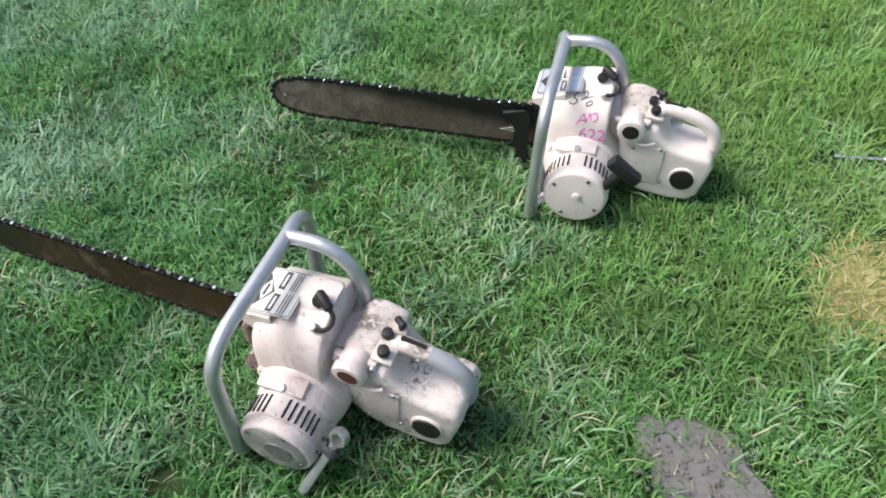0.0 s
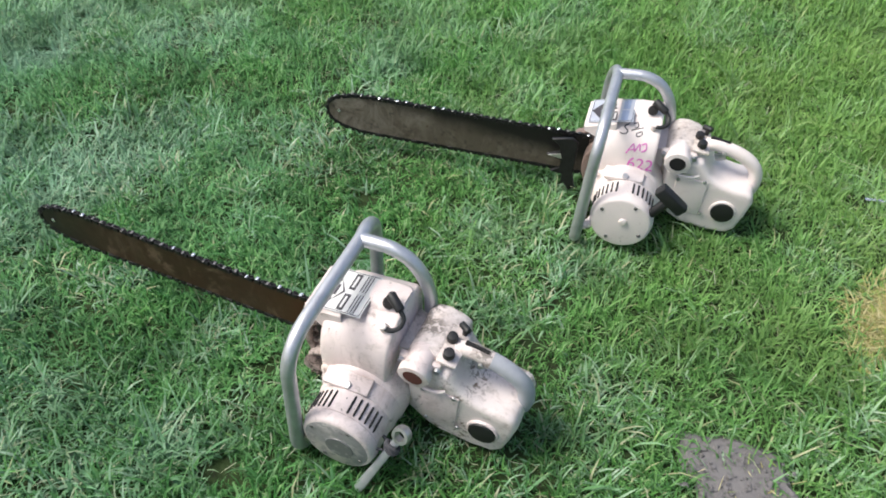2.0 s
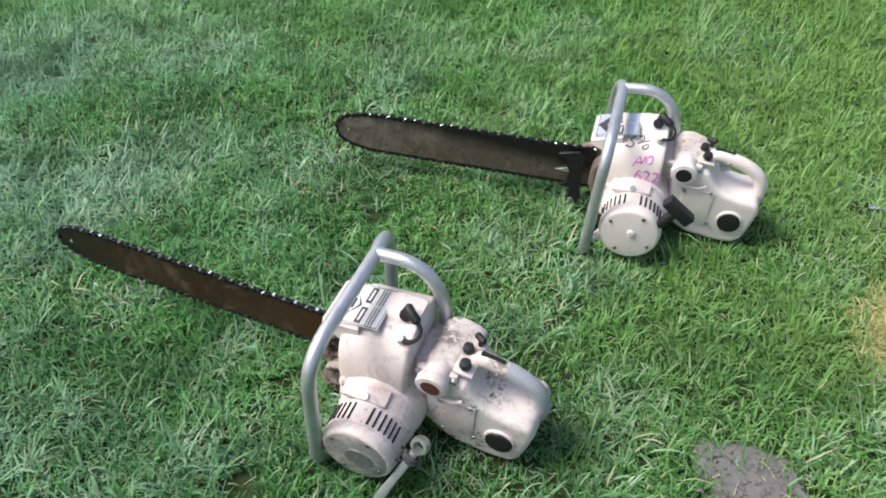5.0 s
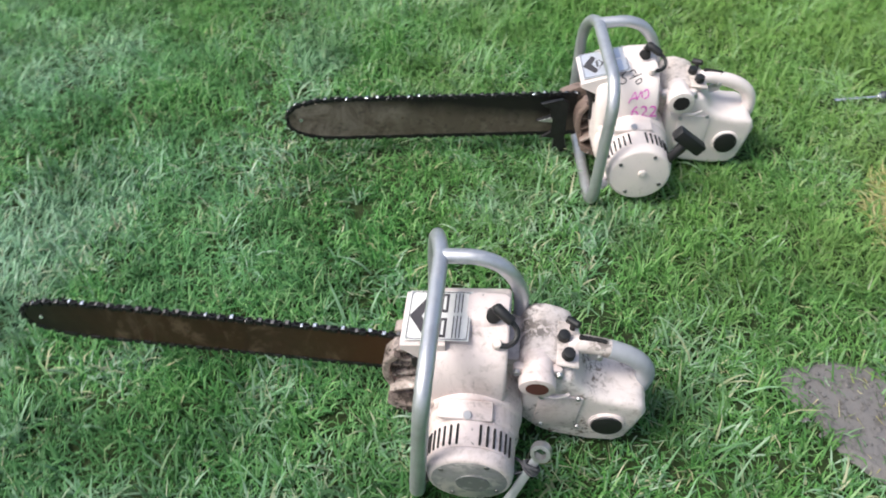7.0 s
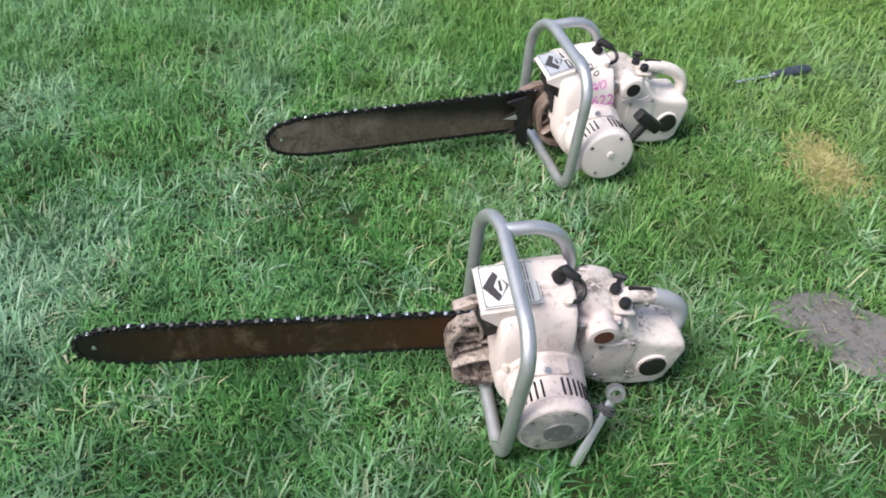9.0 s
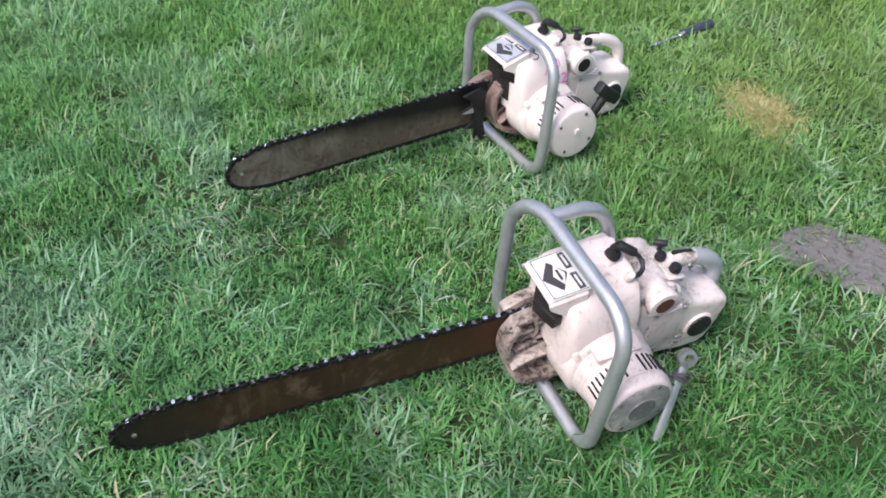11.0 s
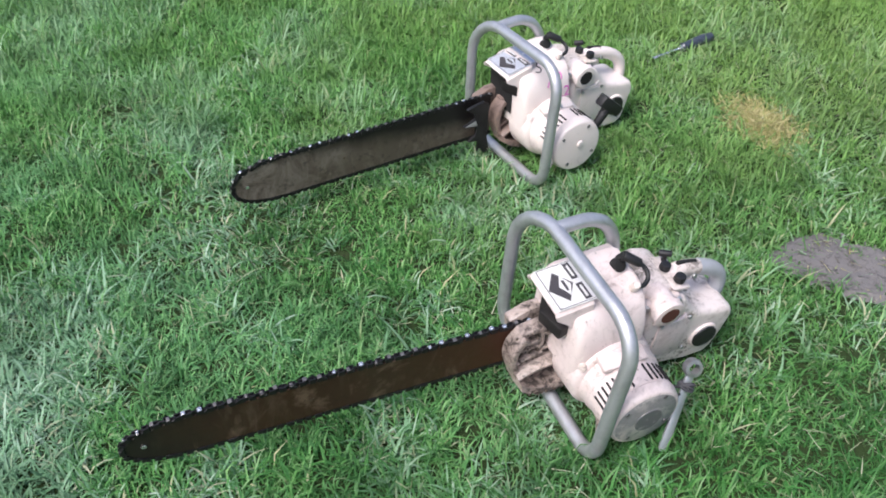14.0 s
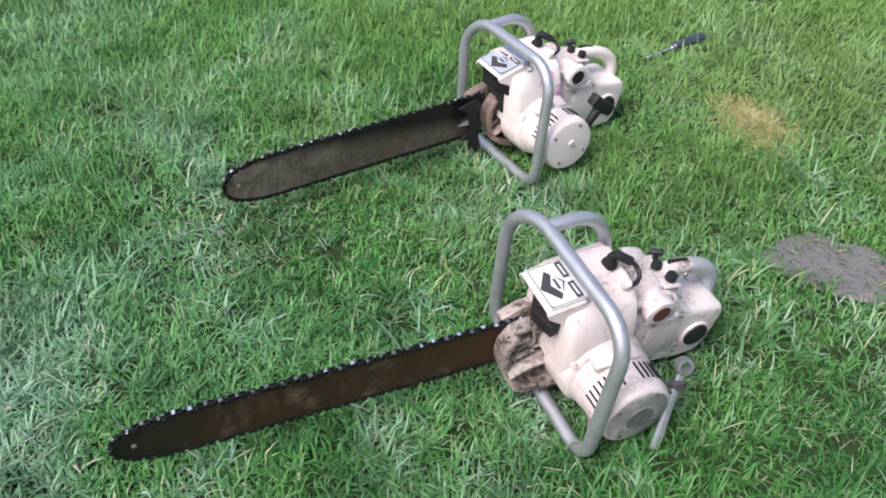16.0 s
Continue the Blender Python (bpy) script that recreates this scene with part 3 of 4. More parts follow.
def chainsaw(m, label, style):
    old = style == "worn"
    cream = CREAM_WORN if old else CREAM_CLEAN
    saw = new("chainsaw")
    saw.matrix_world = m
    tagged(saw, label, "chainsaw", group="chainsaws on the lawn")

    # guide bar and chain
    nose, zc, slope, half = (-0.612, 0.101, 0.029, 0.040) if old else (-0.586, 0.101, 0.0, 0.0455)
    outline = bar_outline(nose, zc, slope, half)
    bar = part("guide_bar", prism(outline, -0.003, 0.003, 0.0008, 1), BAR_RUSTY if old else BAR_GREY, saw, "oil-stained rusty brown guide bar" if old else "grey-brown guide bar with black grease")
    rx = nose + 0.026
    part("nose_rivet", cyl((rx, -0.0026, zc - slope * rx), (rx, -0.004, zc - slope * rx), 0.004, seg=12), BRIGHT, bar)
    rx = -0.342
    part("rivet", cyl((rx, -0.0026, zc - slope * rx), (rx, -0.0036, zc - slope * rx), 0.003, seg=12), BAR_RIVET, bar)
    line = bar_outline(nose, zc, slope, half, 0.004)
    links = bmesh.new()
    for i, (x, z, a) in enumerate(resample(line, 0.0075)):
        turn = pose(0, 0, 0, 0, -math.degrees(a), 0)
        y = 0.0022 if i % 2 else 0.0
        for side in ((-1, 1) if i % 2 else (0,)):
            b = bmesh.ops.create_cube(links, size=1)["verts"]
            bmesh.ops.transform(links, verts=b, matrix=Matrix.Translation((x, side * 0.003, z)) @ turn @ Matrix.Diagonal((0.0095, 0.0022, 0.0085 if i % 2 else 0.0065, 1)))
    chain = part("chain", links, CHAIN_BLACK, saw, "black oily saw chain")
    rng = random.Random(3 if old else 4)
    for i, (x, z, a) in enumerate(resample(line, 0.022)):
        c = new("cutter", CUTTER_GLINT if rng.random() < 0.45 else CUTTER_DULL)
        c.parent = chain
        side = 0.0012 if i % 2 else -0.0012
        k = rng.uniform(0.65, 1.0)
        c.matrix_basis = Matrix.Translation((x, side, z)) @ pose(0, 0, 0, 0, -math.degrees(a) + rng.uniform(-6, 6), 0) @ pose(0, 0, 0, 180, 0, 180) @ Matrix.Translation((0, 0, -0.001)) @ Matrix.Diagonal((k, 1, k, 1))

    # crankcase and the casting that holds the bar
    part("crankcase", join(cyl((CX - 0.004, -0.118, CZ + 0.001), (CX - 0.004, -0.04, CZ + 0.001), 0.0745, 0.077, seg=44, bev=0.014, bseg=4),
                           rbox((0.134, -0.045, 0.105), (0.09, 0.13, 0.12), 0.015, 3),
                           rbox((0.085, -0.072, 0.142), (0.05, 0.05, 0.05), 0.014, 3)), cream if old else CREAM_CLEAN, saw)
    cast = CAST_GREASY if old else CAST_BROWN
    floor = smooth_path([(-0.008, 0, 0.060), (0.015, 0, 0.046), (0.055, 0, 0.040), (0.105, 0, 0.048)], steps=5)
    trough = loft([[Vector((p.x, y, p.z + dz)) for y, dz in ((-0.010, 0.012), (-0.038, 0.0), (-0.066, 0.006), (-0.069, -0.006), (-0.038, -0.014), (-0.010, -0.012))] for p in floor])
    # oily brown back plate; on the worn saw it also paints recess shade
    mount = part("bar_mount", prism([(-0.014, 0.070), (-0.004, 0.046), (0.045, 0.030), (0.10, 0.034), (0.10, 0.145), (0.03, 0.150), (0.0, 0.140), (-0.014, 0.112)], -0.014, -0.004, 0.003, 2), CAST_BROWN, saw, "greasy bare bar mount casting" if old else "oily brown bar mount casting")
    part("lip", trough, cast, mount)
    for line, thick, near in (([(0.006, 0.144), (-0.010, 0.122), (-0.013, 0.090), (-0.004, 0.058)], 0.012, -0.040), ([(0.0, 0.143), (0.03, 0.149), (0.075, 0.151)], 0.011, -0.030),
                              ([(-0.006, 0.062), (0.025, 0.076), (0.062, 0.080), (0.10, 0.070)], 0.007, -0.052), ([(-0.006, 0.080), (0.020, 0.090), (0.042, 0.094)], 0.006, -0.034),
                              ([(-0.004, 0.106), (0.014, 0.104), (0.036, 0.108)], 0.006, -0.028), ([(0.036, 0.147), (0.041, 0.120), (0.036, 0.094)], 0.007, -0.030),
                              ([(0.004, 0.128), (0.018, 0.121), (0.036, 0.124)], 0.008, -0.030), ([(0.014, 0.142), (0.016, 0.120), (0.012, 0.100)], 0.005, -0.022), ([(0.088, 0.075), (0.092, 0.055), (0.090, 0.040)], 0.010, -0.060)):
        part("rib", strip(line, thick, near, -0.006), cast, mount)
    for c, size in (((0.062, -0.018, 0.139), (0.042, 0.026, 0.007)), ((0.062, -0.018, 0.101), (0.042, 0.026, 0.007)), ((0.083, -0.018, 0.120), (0.007, 0.026, 0.044))):
        part("socket_wall", rbox(c, size, 0.002, 2), cast, mount)
    mount.location.x = 0.0 if old else 0.043
    # solid block, its black colour paints the shade inside the socket
    part("bore", rbox((0.060, -0.012, 0.120), (0.040, 0.008, 0.034), 0.001, 1), CAVITY_SHADE, mount)
    part("bar_stud", join(cyl((0.062, -0.012, 0.118), (0.062, -0.022, 0.118), 0.0085, seg=6, bev=0.001, bseg=1), cyl((0.062, -0.02, 0.118), (0.062, -0.028, 0.118), 0.0045, seg=12, bev=0.001, bseg=1)), SCREW_DARK, mount)
    dirt = random.Random(21 if old else 22)
    lumps = bmesh.new()
    for q in range(120):
        # caked along the foot of the casting and in the corners of its ribs
        u = dirt.random()
        foot = q < 70
        c = (-0.004 + 0.105 * u, dirt.uniform(-0.070, -0.048), 0.050 - 0.018 * math.sin(u * 2.6) + dirt.uniform(-0.005, 0.006)) if foot else (dirt.uniform(-0.006, 0.036), dirt.uniform(-0.034, -0.020), dirt.choice((0.088, 0.100, 0.117, 0.134)) + dirt.uniform(-0.004, 0.004))
        v = bmesh.ops.create_icosphere(lumps, subdivisions=1, radius=dirt.uniform(0.0016, 0.0042))["verts"]
        for w in v:
            w.co *= dirt.uniform(0.7, 1.2)
        bmesh.ops.translate(lumps, verts=v, vec=c)
    tagged(part("caked_dirt", lumps, GREASE, mount), "black oily dirt caked on the casting", kind="stuff")
    for p in ((0.070, -0.090, 0.152), (0.072, -0.100, 0.134)):
        b = part("clamp_nut", cyl((p[0] + 0.012, p[1] + 0.012, p[2] - 0.004), (p[0] - 0.010, p[1] - 0.014, p[2] + 0.005), 0.0072, seg=6, bev=0.0008, bseg=1), CREAM_STAINED if old else cream, saw)
    part("chain_plate", prism([(0.0, 0.10), (0.12, 0.10), (0.12, 0.165), (0.03, 0.16), (-0.005, 0.145)], 0.008, 0.03, 0.004, 2), cast, saw)
    if not old:
        part("bumper_spike", prism([(-0.026, 0.152), (-0.004, 0.156), (0.010, 0.146), (0.006, 0.060), (0.014, 0.024), (0.000, 0.016), (-0.012, 0.034), (-0.020, 0.026), (-0.018, 0.056), (-0.046, 0.060), (-0.026, 0.074), (-0.024, 0.094), (-0.058, 0.104), (-0.028, 0.116), (-0.028, 0.130), (-0.050, 0.146)], -0.030, -0.022, 0.0015, 1), CHAIN_BLACK, saw, "black toothed bumper spike")
        # pale steel sliver that paints a glint on one tooth
        part("spike_glint", prism([(-0.054, 0.104), (-0.026, 0.113), (-0.022, 0.100), (-0.030, 0.100)], -0.0315, -0.0302, 0.0003, 1), STEEL, saw)

    part("insulator_block", rbox((0.184, -0.014, 0.125), (0.03, 0.085, 0.13), 0.006), CREAM_STAINED if old else cream, saw, "stained block between engine and tank")

    # muffler under the hood
    part("muffler", join(rbox((0.046 if old else 0.062, -0.046, 0.186), (0.034, 0.050, 0.024), 0.003, 2, pose(0, 0, 0, 0, 0, 14)), rbox((0.082, -0.02, 0.18), (0.03, 0.08, 0.07), 0.006)), MUFFLER, saw, "sooty dark muffler box")

    # engine shroud with its hood
    xs = [(0.053, 0.012), (0.056, 0.005), (0.062, 0.0015), (0.072, 0), (0.085, 0), (0.105, 0), (0.13, 0), (0.155, 0), (0.169, 0), (0.172, 0.0012), (0.174, 0.004)]
    rings = [[Vector((x, y, z)) for y, z in shroud_profile(x, inset)] for x, inset in xs]
    body = loft(rings)
    shroud = part("engine_shroud", body, cream, saw, "cream-painted engine shroud with stains" if old else "clean cream engine shroud", 50)
    dip = 0.0 if old else 0.010
    t0, t1 = 0.2405 - dip, 0.2405 + 0.10 * 0.065
    hood = bmesh.new()
    pts = [(0.020, t0), (0.085, t1 + 0.0018)]
    ring = []
    for y, dz in ((-0.078, -0.006), (-0.073, -0.0005), (0.011, 0.0005), (0.018, -0.005)):
        ring.append([Vector((x, y, z + dz)) for x, z in pts])
    for a, b in zip(ring, ring[1:]):
        hood.faces.new([hood.verts.new(p) for p in (a[0], a[1], b[1], b[0])])
    for a, y in ((ring[0], -0.080), (ring[-1], 0.019)):
        hood.faces.new([hood.verts.new(p) for p in (a[0], a[1], Vector((0.085, y, 0.15)), Vector((0.072, y, 0.170)), Vector((0.058, y, 0.200)), Vector((0.022, y, t0 - 0.012)))])
    bmesh.ops.remove_doubles(hood, verts=hood.verts, dist=1e-5)
    bmesh.ops.recalc_face_normals(hood, faces=hood.faces)
    bmesh.ops.solidify(hood, geom=hood.faces[:], thickness=0.003)
    part("shroud_hood", hood, cream, shroud)
    # black slab on the shroud's front, painting the shade within the exhaust opening
    part("exhaust_opening", rbox((0.0505, -0.012, 0.165), (0.003, 0.045 if old else 0.088, 0.05 if old else 0.085), 0.001, 1), CAVITY_SHADE, shroud)
    # name plate on the slope of the hood
    sl = math.degrees(math.atan(0.10 + dip / 0.09))
    flat = pose(0.026, 0, 0.2432 - dip * 0.95, 0, -sl, 0)
    plate = part("name_plate", rbox((0, 0, 0), (0.092, 0.088, 0.0012), 0.0004, 1), PLATE if old else PLATE_BLUE, shroud, "worn silver name plate with dark print")
    plate.matrix_basis = flat @ pose(0.046, -0.031, 0.0012)
    part("emblem", prism([(-0.021, 0), (0, 0.031), (0.021, 0), (0, -0.031)], 0, 0.0005, 0), INK, plate).matrix_basis = pose(-0.0215, -0.002, 0.0011, 90)
    part("emblem_centre", prism([(-0.010, 0), (0, 0.021), (0.010, 0), (0, -0.021)], 0, 0.0004, 0), PLATE if old else PLATE_BLUE, plate).matrix_basis = pose(-0.0145, -0.002, 0.0014, 90)
    part("emblem_bar", rbox((-0.0145, -0.002, 0.0017), (0.0045, 0.022, 0.0003), 0), INK, plate)
    for sx, sy, wx, wy in ((0, 0.0415, 0.086, 0.0012), (0, -0.0415, 0.086, 0.0012), (0.0432, 0, 0.0012, 0.083), (-0.0432, 0, 0.0012, 0.083)):
        part("border_line", rbox((sx, sy, 0.0007), (wx, wy, 0.0003), 0), INK, plate)
    for bx, by, sx, sy, mt in ((0.007, 0.022, 0.011, 0.034, INK), (0.007, -0.022, 0.011, 0.034, INK), (0.027, 0.022, 0.014, 0.034, INK if old else INK_BLUE), (0.027, -0.020, 0.014, 0.038, INK if old else INK_BLUE)):
        if mt is INK and sx > 0.012:
            for k in range(3):
                part("print_line", rbox((bx + (k - 1) * 0.005, by, 0.0008), (0.0014, sy, 0.0004), 0), INK, plate)
        else:
            part("print_block", rbox((bx, by, 0.0008), (sx, sy, 0.0004), 0), mt, plate)
            if mt is INK:
                part("print_line", rbox((bx, by, 0.0011), (sx * 0.35, sy * 0.7, 0.0004), 0), PLATE, plate)
    for sx in (-0.042, 0.042):
        for sy in (-0.04, 0.04):
            screw(plate, (sx, sy, 0.0005), (0, 0, 1), 0.0022, 0.0012)

    # spark plug lead in its notch
    boss = loft([[Vector((x, y * k - 0.008, z - 0.005)) for x, y in ((0.112, -0.025), (0.120, -0.036), (0.138, -0.04), (0.164, -0.037), (0.171, -0.025), (0.171, 0.02), (0.164, 0.028), (0.125, 0.027), (0.112, 0.018))] for k, z in ((1.1, 0.235), (1.0, 0.249), (0.85, 0.259), (0.6, 0.263))])
    part("plug_boss", boss, cream, shroud, "", 60)
    # solid plug coloured black for the shade of the recess
    part("plug_recess", cyl((0.150, -0.024, 0.255), (0.150, -0.038, 0.2645), 0.0105, 0.0105, 18, 0.001), CAVITY_SHADE, shroud)
    part("plug_boot", join(cyl((0.152, -0.026, 0.268), (0.156, -0.036, 0.284), 0.0065, 0.007, 14, 0.0015), cyl((0.152, -0.034, 0.284), (0.177, -0.050, 0.272), 0.0085, 0.0075, 14, 0.0025)), RUBBER, saw, "black rubber spark plug boot")
    part("ignition_lead", tube(smooth_path([(0.174, -0.048, 0.273), (0.184, -0.056, 0.264), (0.183, -0.068, 0.256), (0.172, -0.076, 0.252), (0.160, -0.076, 0.252)]), 0.0040, 8), RUBBER, saw)
    part("lead_nut", cyl((0.158, -0.070, 0.244), (0.158, -0.077, 0.258), 0.008, 0.006, 10, 0.001), CREAM_STAINED if old else cream, saw)

    # starter housing: drum, vents, cap
    drum = part("starter_housing", join(cyl((CX, -0.09, CZ), (CX, -0.185, CZ), 0.0645, 0.0635, 48, 0.003),
                                        cyl((CX, -0.085, CZ + 0.001), (CX, -0.143, CZ + 0.001), 0.069, 0.067, 40, 0.008, 3)), cream, saw, "cream starter housing with vent slots")
    for a in [109 + 9.5 * i for i in range(7)] + [32 + 9.5 * i for i in range(6)]:
        c, s = math.cos(radians(a)), math.sin(radians(a))
        # each vent is a raised black bar with the slot's shade as colour
        part("vent_slot", rbox((CX + c * 0.0635, -0.166, CZ + s * 0.0635), (0.0034, 0.032, 0.005), 0.001, 1, pose(0, 0, 0, 0, 90 - a, 0)), CAVITY_SHADE, drum)
    part("bolt_flange", rbox((0.120, -0.130, 0.160), (0.080, 0.030, 0.012), 0.004, 2, pose(0, 0, 0, 14, 0, 0)), cream, drum)
    screw(drum, (0.123, -0.139, 0.163), (0, -0.5, 1), 0.007, 0.006, "bolt")
    cap = part("starter_cover", cyl((CX, -0.184, CZ), (CX, -0.206, CZ), 0.0655, 0.060, 48, 0.005, 3), cream, saw, "scuffed grey starter cover" if old else "round cream starter cover")
    if old:
        part("cover_face", cyl((CX, -0.2045, CZ), (CX, -0.2068, CZ), 0.0555, 0.0545, 40, 0.0008, 1), COVER_GREY, cap, "scuffed bare grey cover face")
    for a in (60, 148, 240, 328):
        c, s = math.cos(radians(a)), math.sin(radians(a))
        screw(cap, (CX + c * 0.048, -0.2060, CZ + 0.002 + s * 0.049), (0, -1, 0), 0.0042, 0.0018, "cover_screw")
    if old:
        part("hub_disc", cyl((CX + 0.005, -0.2060, CZ - 0.006), (CX + 0.005, -0.2082, CZ - 0.006), 0.025, 0.024, 30), COVER_DARK, cap, "dark worn hub disc")
    else:
        part("hub_disc", cyl((CX + 0.004, -0.2075, CZ + 0.006), (CX + 0.004, -0.211, CZ + 0.006), 0.009, 0.007, 18, 0.001), cream, cap)

    # carrying handle
    loop = []
    ya, yb, za, zb = (-0.204, 0.119, 0.012, 0.304) if old else (-0.204, 0.108, 0.012, 0.294)
    x0, lean = (0.053, 0.05) if old else (0.042, 0.078)
    for cy, cz, a0, r in ((yb - 0.083, zb - 0.083, 0, 0.083), (ya + 0.062, zb - 0.06, 90, 0.061), (ya + 0.045, za + 0.045, 180, 0.045), (yb - 0.055, za + 0.05, 270, 0.052)):
        for i in range(7):
            a = radians(a0 + 15 * i)
            y, z = cy + r * math.cos(a), cz + r * math.sin(a)
            loop.append(Vector((x0 + lean * z - 0.18 * max(0, y - 0.035) * min(1, z / 0.1), y, z)))
    part("handlebar", tube(loop, 0.0118, 16, True), ALUMINIUM, saw, "bent aluminium tube handlebar")
    part("handlebar_stay", tube(smooth_path([(px, 0.034, pz if old else pz - 0.010) for px, pz in ((x0 + lean * zb, 0.304), (0.095, 0.307), (0.125, 0.3065), (0.155, 0.293), (0.178, 0.262), (0.189, 0.22), (0.190, 0.16))], steps=5), 0.0115, 14), ALUMINIUM, saw)

    part("handle_bolt", join(cyl((0.064, -0.196, 0.066), (0.084, -0.165, 0.070), 0.009, 0.011, 14, 0.002), cyl((0.058, -0.204, 0.066), (0.066, -0.192, 0.067), 0.007, seg=6)), CAST_GREASY if old else cream, saw)

    # carburettor box, intake and controls
    flaked = CREAM_FLAKED if old else CREAM_STAINED
    box = part("carburettor_box", prism([(0.190, 0.12), (0.190, 0.188), (0.195, 0.203), (0.208, 0.214), (0.226, 0.216), (0.250, 0.209), (0.266, 0.199), (0.268, 0.12)], -0.064, 0.034, 0.006, 3), flaked, saw, "flaking cream carburettor box" if old else "")
    part("intake_tube", join(cyl((0.219, -0.05, 0.194), (0.219, -0.095, 0.192), 0.0235, 0.0235, 28, 0.002), cyl((0.219, -0.088, 0.1925), (0.219, -0.104, 0.191), 0.0275, 0.0265, 30, 0.0025),
                             rbox((0.219, -0.072, 0.194), (0.072, 0.014, 0.018), 0.005)), cream, box)
    # closed disc; on the clean saw its black is painted bore shade
    part("intake_bore", cyl((0.219, -0.09, 0.192), (0.219, -0.1046, 0.191), 0.0165, seg=24), BORE_RED if old else CAVITY_SHADE, box, "intake bore as a dark disc")
    for sx in (0.189, 0.25):
        screw(box, (sx, -0.078, 0.194), (0, -1, 0), 0.006, 0.006)
    ctl = part("control_plate", rbox((0.260, -0.033, 0.206), (0.034, 0.078, 0.006), 0.003, 2, pose(0, 0, 0, 0, 10, 0)), flaked, saw)
    for p, r in (((0.253, -0.026, 0.204), 0.0095), ((0.260, -0.058, 0.205), 0.0100)):
        q = Vector(p)
        k = part("control_knob", join(cyl(q, q + Vector((0, 0, 0.012)), 0.005, seg=12), cyl(q + Vector((0, 0, 0.008)), q + Vector((0.001, -0.001, 0.020)), r, r * 0.9, 18, 0.0015)), RUBBER, ctl)
    part("control_knob", join(cyl((0.266, -0.006, 0.200), (0.267, -0.006, 0.222), 0.0045, seg=10), cyl((0.258, 0.001, 0.222), (0.275, -0.012, 0.225), 0.006, 0.0055, 14, 0.0015)), RUBBER, ctl)

    # rear body with tank, panel, cap and handle
    tank = part("fuel_tank", prism([(0.198, 0.07), (0.225, 0.042), (0.25, 0.028), (0.31, 0.018), (0.350, 0.020), (0.366, 0.034), (0.378, 0.072), (0.387, 0.108), (0.382, 0.128), (0.366, 0.134), (0.343, 0.136), (0.31, 0.144), (0.287, 0.160), (0.270, 0.190), (0.215, 0.2), (0.198, 0.16)], -0.083, 0.024, 0.011, 4), CREAM_SCRATCHED if old else cream, saw, "cream rear body and fuel tank")
    panel = part("access_panel", rbox((0.255, -0.0835, 0.104), (0.064, 0.006, 0.086), 0.002, 2, pose(0, 0, 0, 0, 4, 0)), cream, tank)
    for px, pz in ((0.228, 0.143), (0.282, 0.146), (0.289, 0.066), (0.233, 0.064)):
        screw(panel, (px, -0.086, pz), (0, -1, 0), 0.0042, 0.0035)
    cap_ring = part("filler_rim", cyl((0.332, -0.080, 0.078), (0.332, -0.0875, 0.078), 0.0285, 0.027, 30, 0.0015), cream, tank)
    part("filler_cap", cyl((0.332, -0.084, 0.078), (0.332, -0.0905, 0.078), 0.0245, 0.0235, 30, 0.0015), RUBBER, tank, "round black filler cap")
    grip_path = smooth_path([(0.258, -0.028, 0.196), (0.283, -0.028, 0.203), (0.313, -0.028, 0.198), (0.343, -0.028, 0.188), (0.367, -0.028, 0.172), (0.380, -0.028, 0.152), (0.383, -0.028, 0.128), (0.378, -0.028, 0.105)], steps=4)
    k = 9
    handle = part("rear_handle", tube(grip_path[:k + 1] if old else grip_path, 0.0140, 16), flaked if old else cream, saw, "" if old else "cream rear handle")
    if old:
        part("grip", tube(grip_path[k:], 0.0145, 16), GRIP_GREY, handle, "smooth grey grip")
    # black bar set into the handle, shade of the slot as colour
    part("trigger_slot", rbox((0.296, -0.027, 0.2125), (0.042, 0.008, 0.010), 0.002, 1, pose(0, 0, 0, 0, 12, 0)), CAVITY_SHADE, handle)
    part("trigger", rbox((0.303, -0.028, 0.176), (0.022, 0.008, 0.018), 0.003, 2, pose(0, 0, 0, 0, -20, 0)), STEEL, handle)
    screw(handle, (0.308, -0.042, 0.192), (0, -1, 0.2), 0.005, 0.004)
    part("linkage", tube(smooth_path([(0.205, -0.088, 0.158), (0.225, -0.094, 0.160), (0.25, -0.094, 0.158), (0.268, -0.09, 0.162)]), 0.003, 8), cream, saw)
    return saw


COVER_DARK = paint("worn_dark_hub", (0.13, 0.13, 0.135), (0.10, 0.10, 0.10), 0.1, 0.1, (0.3, 0.29, 0.28))
saw_a = chainsaw(SAW_A, "old cream chainsaw with worn dirty paint and grey grip", "worn")
saw_b = chainsaw(SAW_B, "cream chainsaw with clean paint and marker writing", "clean")


def starter_grip(saw):
    """The black T-shaped pull handle."""
    g = part("starter_grip", join(rbox((0.2195, -0.192, 0.167), (0.070, 0.024, 0.027), 0.005, 2, pose(0, 0, 0, 0, 40, 0)),
                                  cyl((0.186, -0.192, 0.122), (0.214, -0.192, 0.162), 0.009, 0.011, 14, 0.002)), RUBBER, saw, "black rubber starter grip")
    part("rope_ferrule", cyl((0.178, -0.19, 0.112), (0.188, -0.192, 0.125), 0.006, seg=10), ROPE, saw)


starter_grip(saw_b)


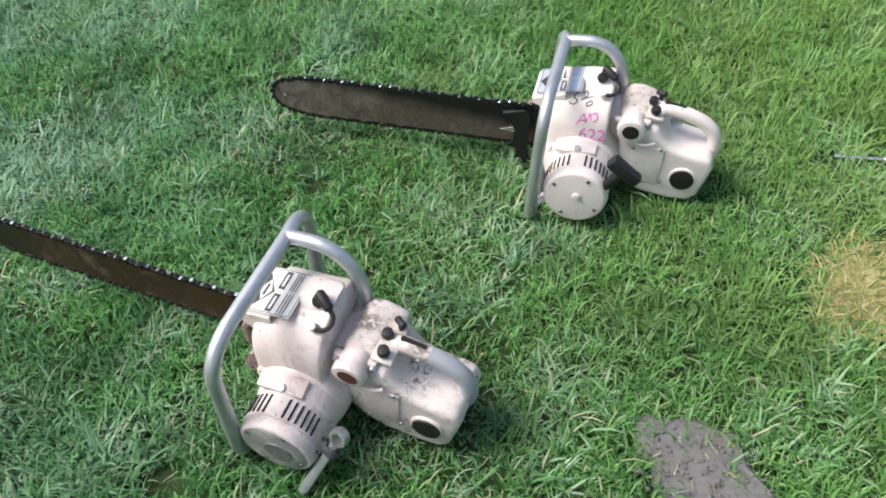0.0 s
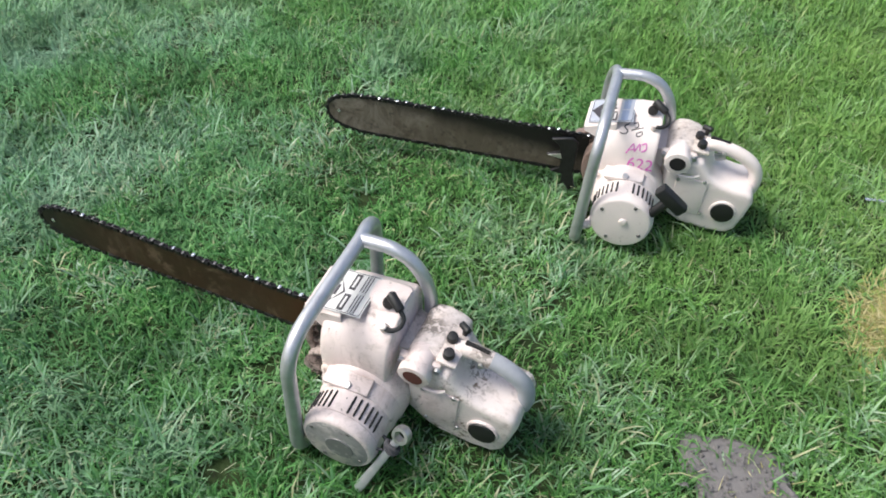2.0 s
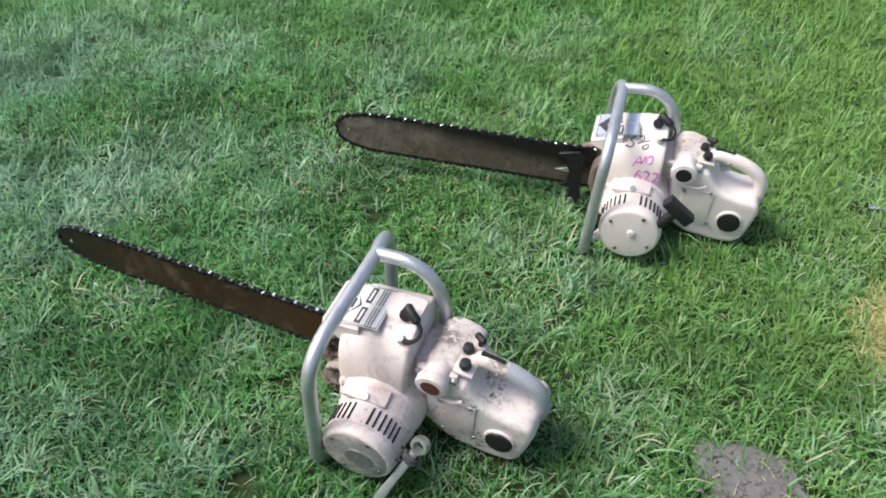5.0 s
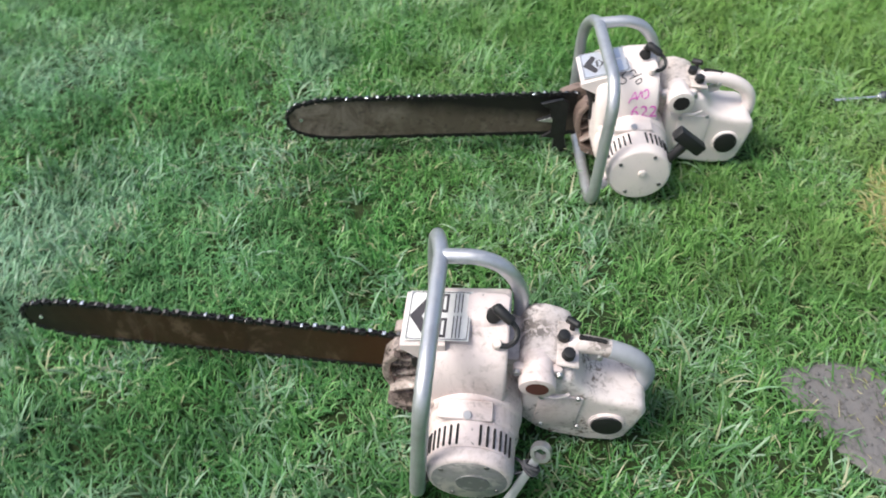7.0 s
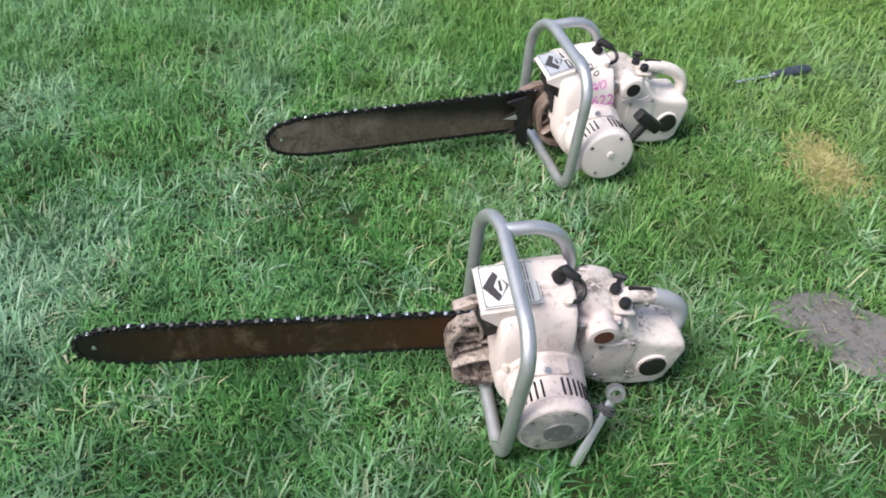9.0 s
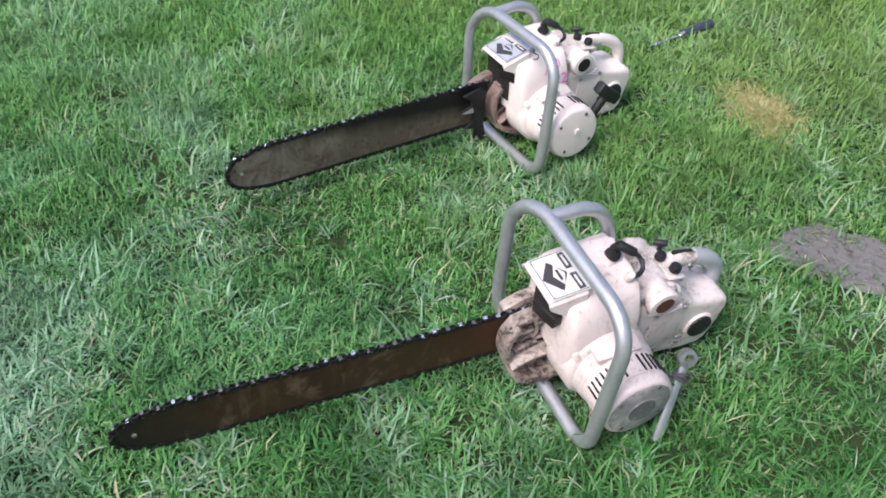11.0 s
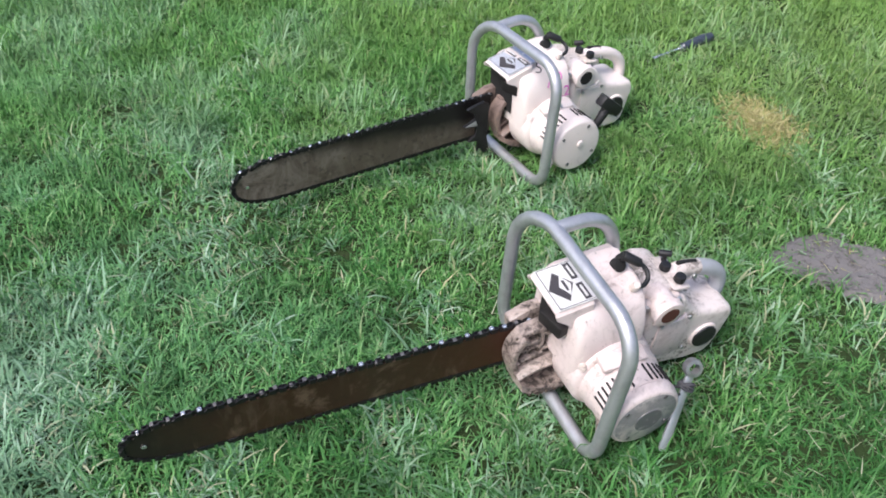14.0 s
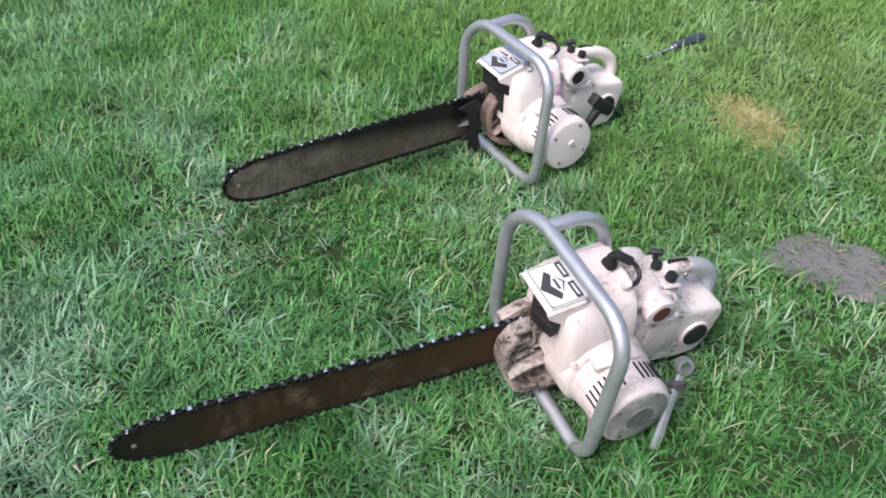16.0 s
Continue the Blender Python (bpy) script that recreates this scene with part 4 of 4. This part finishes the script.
def marker_writing(saw):
    """Felt-pen marks on the clean saw's shroud."""
    place = lambda cx, cs: (lambda u, v: on_shroud(cx + u, cs + v + 0.006))
    write("622", 0.036, place(0.146, 0.070), PINK, "pink_number", saw)
    scribble = ([(0.114, 0.086), (0.126, 0.108), (0.130, 0.092), (0.138, 0.110), (0.140, 0.096)], [(0.142, 0.108), (0.150, 0.112), (0.152, 0.100), (0.144, 0.094)], [(0.116, 0.094), (0.134, 0.098)])
    for st in scribble:
        part("pink_stroke", tube(smooth_path([on_shroud(x, q + 0.010, 0.0003) for x, q in st], steps=3), 0.0014, 6), PINK, saw)
    s0 = 0.146
    strokes = ([(0.094, 0.014), (0.102, 0.019), (0.109, 0.014), (0.101, 0.004), (0.109, -0.004), (0.103, -0.012), (0.093, -0.009)],
               [(0.118, 0.014), (0.126, 0.018), (0.128, 0.008), (0.121, 0.004)], [(0.115, -0.002), (0.139, 0.008)],
               [(0.130, -0.005), (0.137, -0.001), (0.138, -0.008), (0.130, -0.013), (0.127, -0.008), (0.130, -0.005)])
    for st in strokes:
        part("ink_stroke", tube(smooth_path([on_shroud(x, s0 + s, 0.0004) for x, s in st], steps=3), 0.0012, 6), INK, saw)


marker_writing(saw_b)


def wrench():
    """A ring spanner tied to the worn saw's starter rope, its foot in the grass."""
    top, low = Vector((0.231, -0.172, 0.136)), Vector((0.1727, -0.2255, 0.012))
    d = (low - top).normalized()
    n = Vector((-0.25, -0.9, 0.3))
    n = (n - d * n.dot(d)).normalized()
    s = d.cross(n)
    basis = Matrix((s, d, n)).transposed().to_4x4()
    length = (low - top).length
    ob = new("ring_spanner")
    ob.matrix_world = SAW_A @ Matrix.Translation(top) @ basis
    tagged(ob, "steel ring spanner tied to the starter rope", "spanner")
    rings = []
    for i in range(28):
        a = i / 28 * math.tau
        c, q = math.cos(a), math.sin(a)
        inner = 0.0090 + 0.0006 * math.cos(6 * a)
        rings.append([Vector((c * r, q * r, z)) for r, z in ((inner, -0.0075), (0.0145, -0.007), (0.0158, 0), (0.0145, 0.007), (inner, 0.0075))])
    rings.append(rings[0])
    ring = loft(rings, caps=False)
    bmesh.ops.remove_doubles(ring, verts=ring.verts, dist=1e-6)
    part("ring_end", ring, STEEL, ob)
    part("shank", loft([[Vector((x * w, y, z * 0.0035)) for x, z in ((-1, -0.6), (-0.6, -1), (0.6, -1), (1, -0.6), (1, 0.6), (0.6, 1), (-0.6, 1), (-1, 0.6))] for y, w in ((0.013, 0.0066), (0.03, 0.0064), (length * 0.6, 0.0068), (length - 0.012, 0.0082), (length, 0.0066))]), SPANNER, ob)
    coil = [Vector((0.0122 * math.cos(a), 0.026 + 0.0042 * a / 6.28 + 0.002 * math.sin(a * 2.3), 0.0085 * math.sin(a))) for a in [i * 0.5 for i in range(38)]]
    part("rope_wrap", tube(coil, 0.0030, 6), ROPE, ob, "dirty grey rope wound round")
    part("rope_end", tube(smooth_path([(0.008, 0.045, 0.004), (0.018, 0.055, 0.006), (0.022, 0.068, 0.002), (0.02, 0.08, -0.004)]), 0.0022, 6), ROPE, ob)
    part("rope_loop", tube(smooth_path([(0.006, 0.038, -0.004), (0.02, 0.040, -0.012), (0.034, 0.046, -0.016)]), 0.0026, 6), ROPE, ob)


wrench()


def screwdriver():
    a, b = Vector((1.400, 1.060, 0.015)), Vector((1.618, 1.118, 0.017))
    d = (b - a).normalized()
    ob = new("screwdriver")
    ob.matrix_world = Matrix.Translation(a) @ d.to_track_quat("X", "Z").to_matrix().to_4x4()
    tagged(ob, "screwdriver with a black handle lying in the grass", "screwdriver")
    n = (b - a).length
    part("blade", join(cyl((0.006, 0, 0), (0.105, 0, 0), 0.0035, seg=12), rbox((0.006, 0, 0), (0.016, 0.009, 0.0025), 0.0008, 1)), BRIGHT, ob)
    part("collar", cyl((0.098, 0, 0), (0.110, 0, 0), 0.0085, 0.008, 16, 0.001), BRIGHT, ob)
    ring = []
    for x, r in ((0.104, 0.010), (0.108, 0.0135), (0.122, 0.0115), (0.138, 0.0135), (0.17, 0.016), (0.20, 0.016), (n - 0.006, 0.0135), (n, 0.008)):
        ring.append([Vector((x, math.cos(i / 18 * math.tau) * r * (1 - 0.06 * (i % 3 == 0)), math.sin(i / 18 * math.tau) * r * (1 - 0.06 * (i % 3 == 0)))) for i in range(18)])
    part("handle", loft(ring), SLATE, ob, "dark slate-blue plastic handle")


screwdriver()
ground()
soil_patch()
soil_crumbs()
lawn()
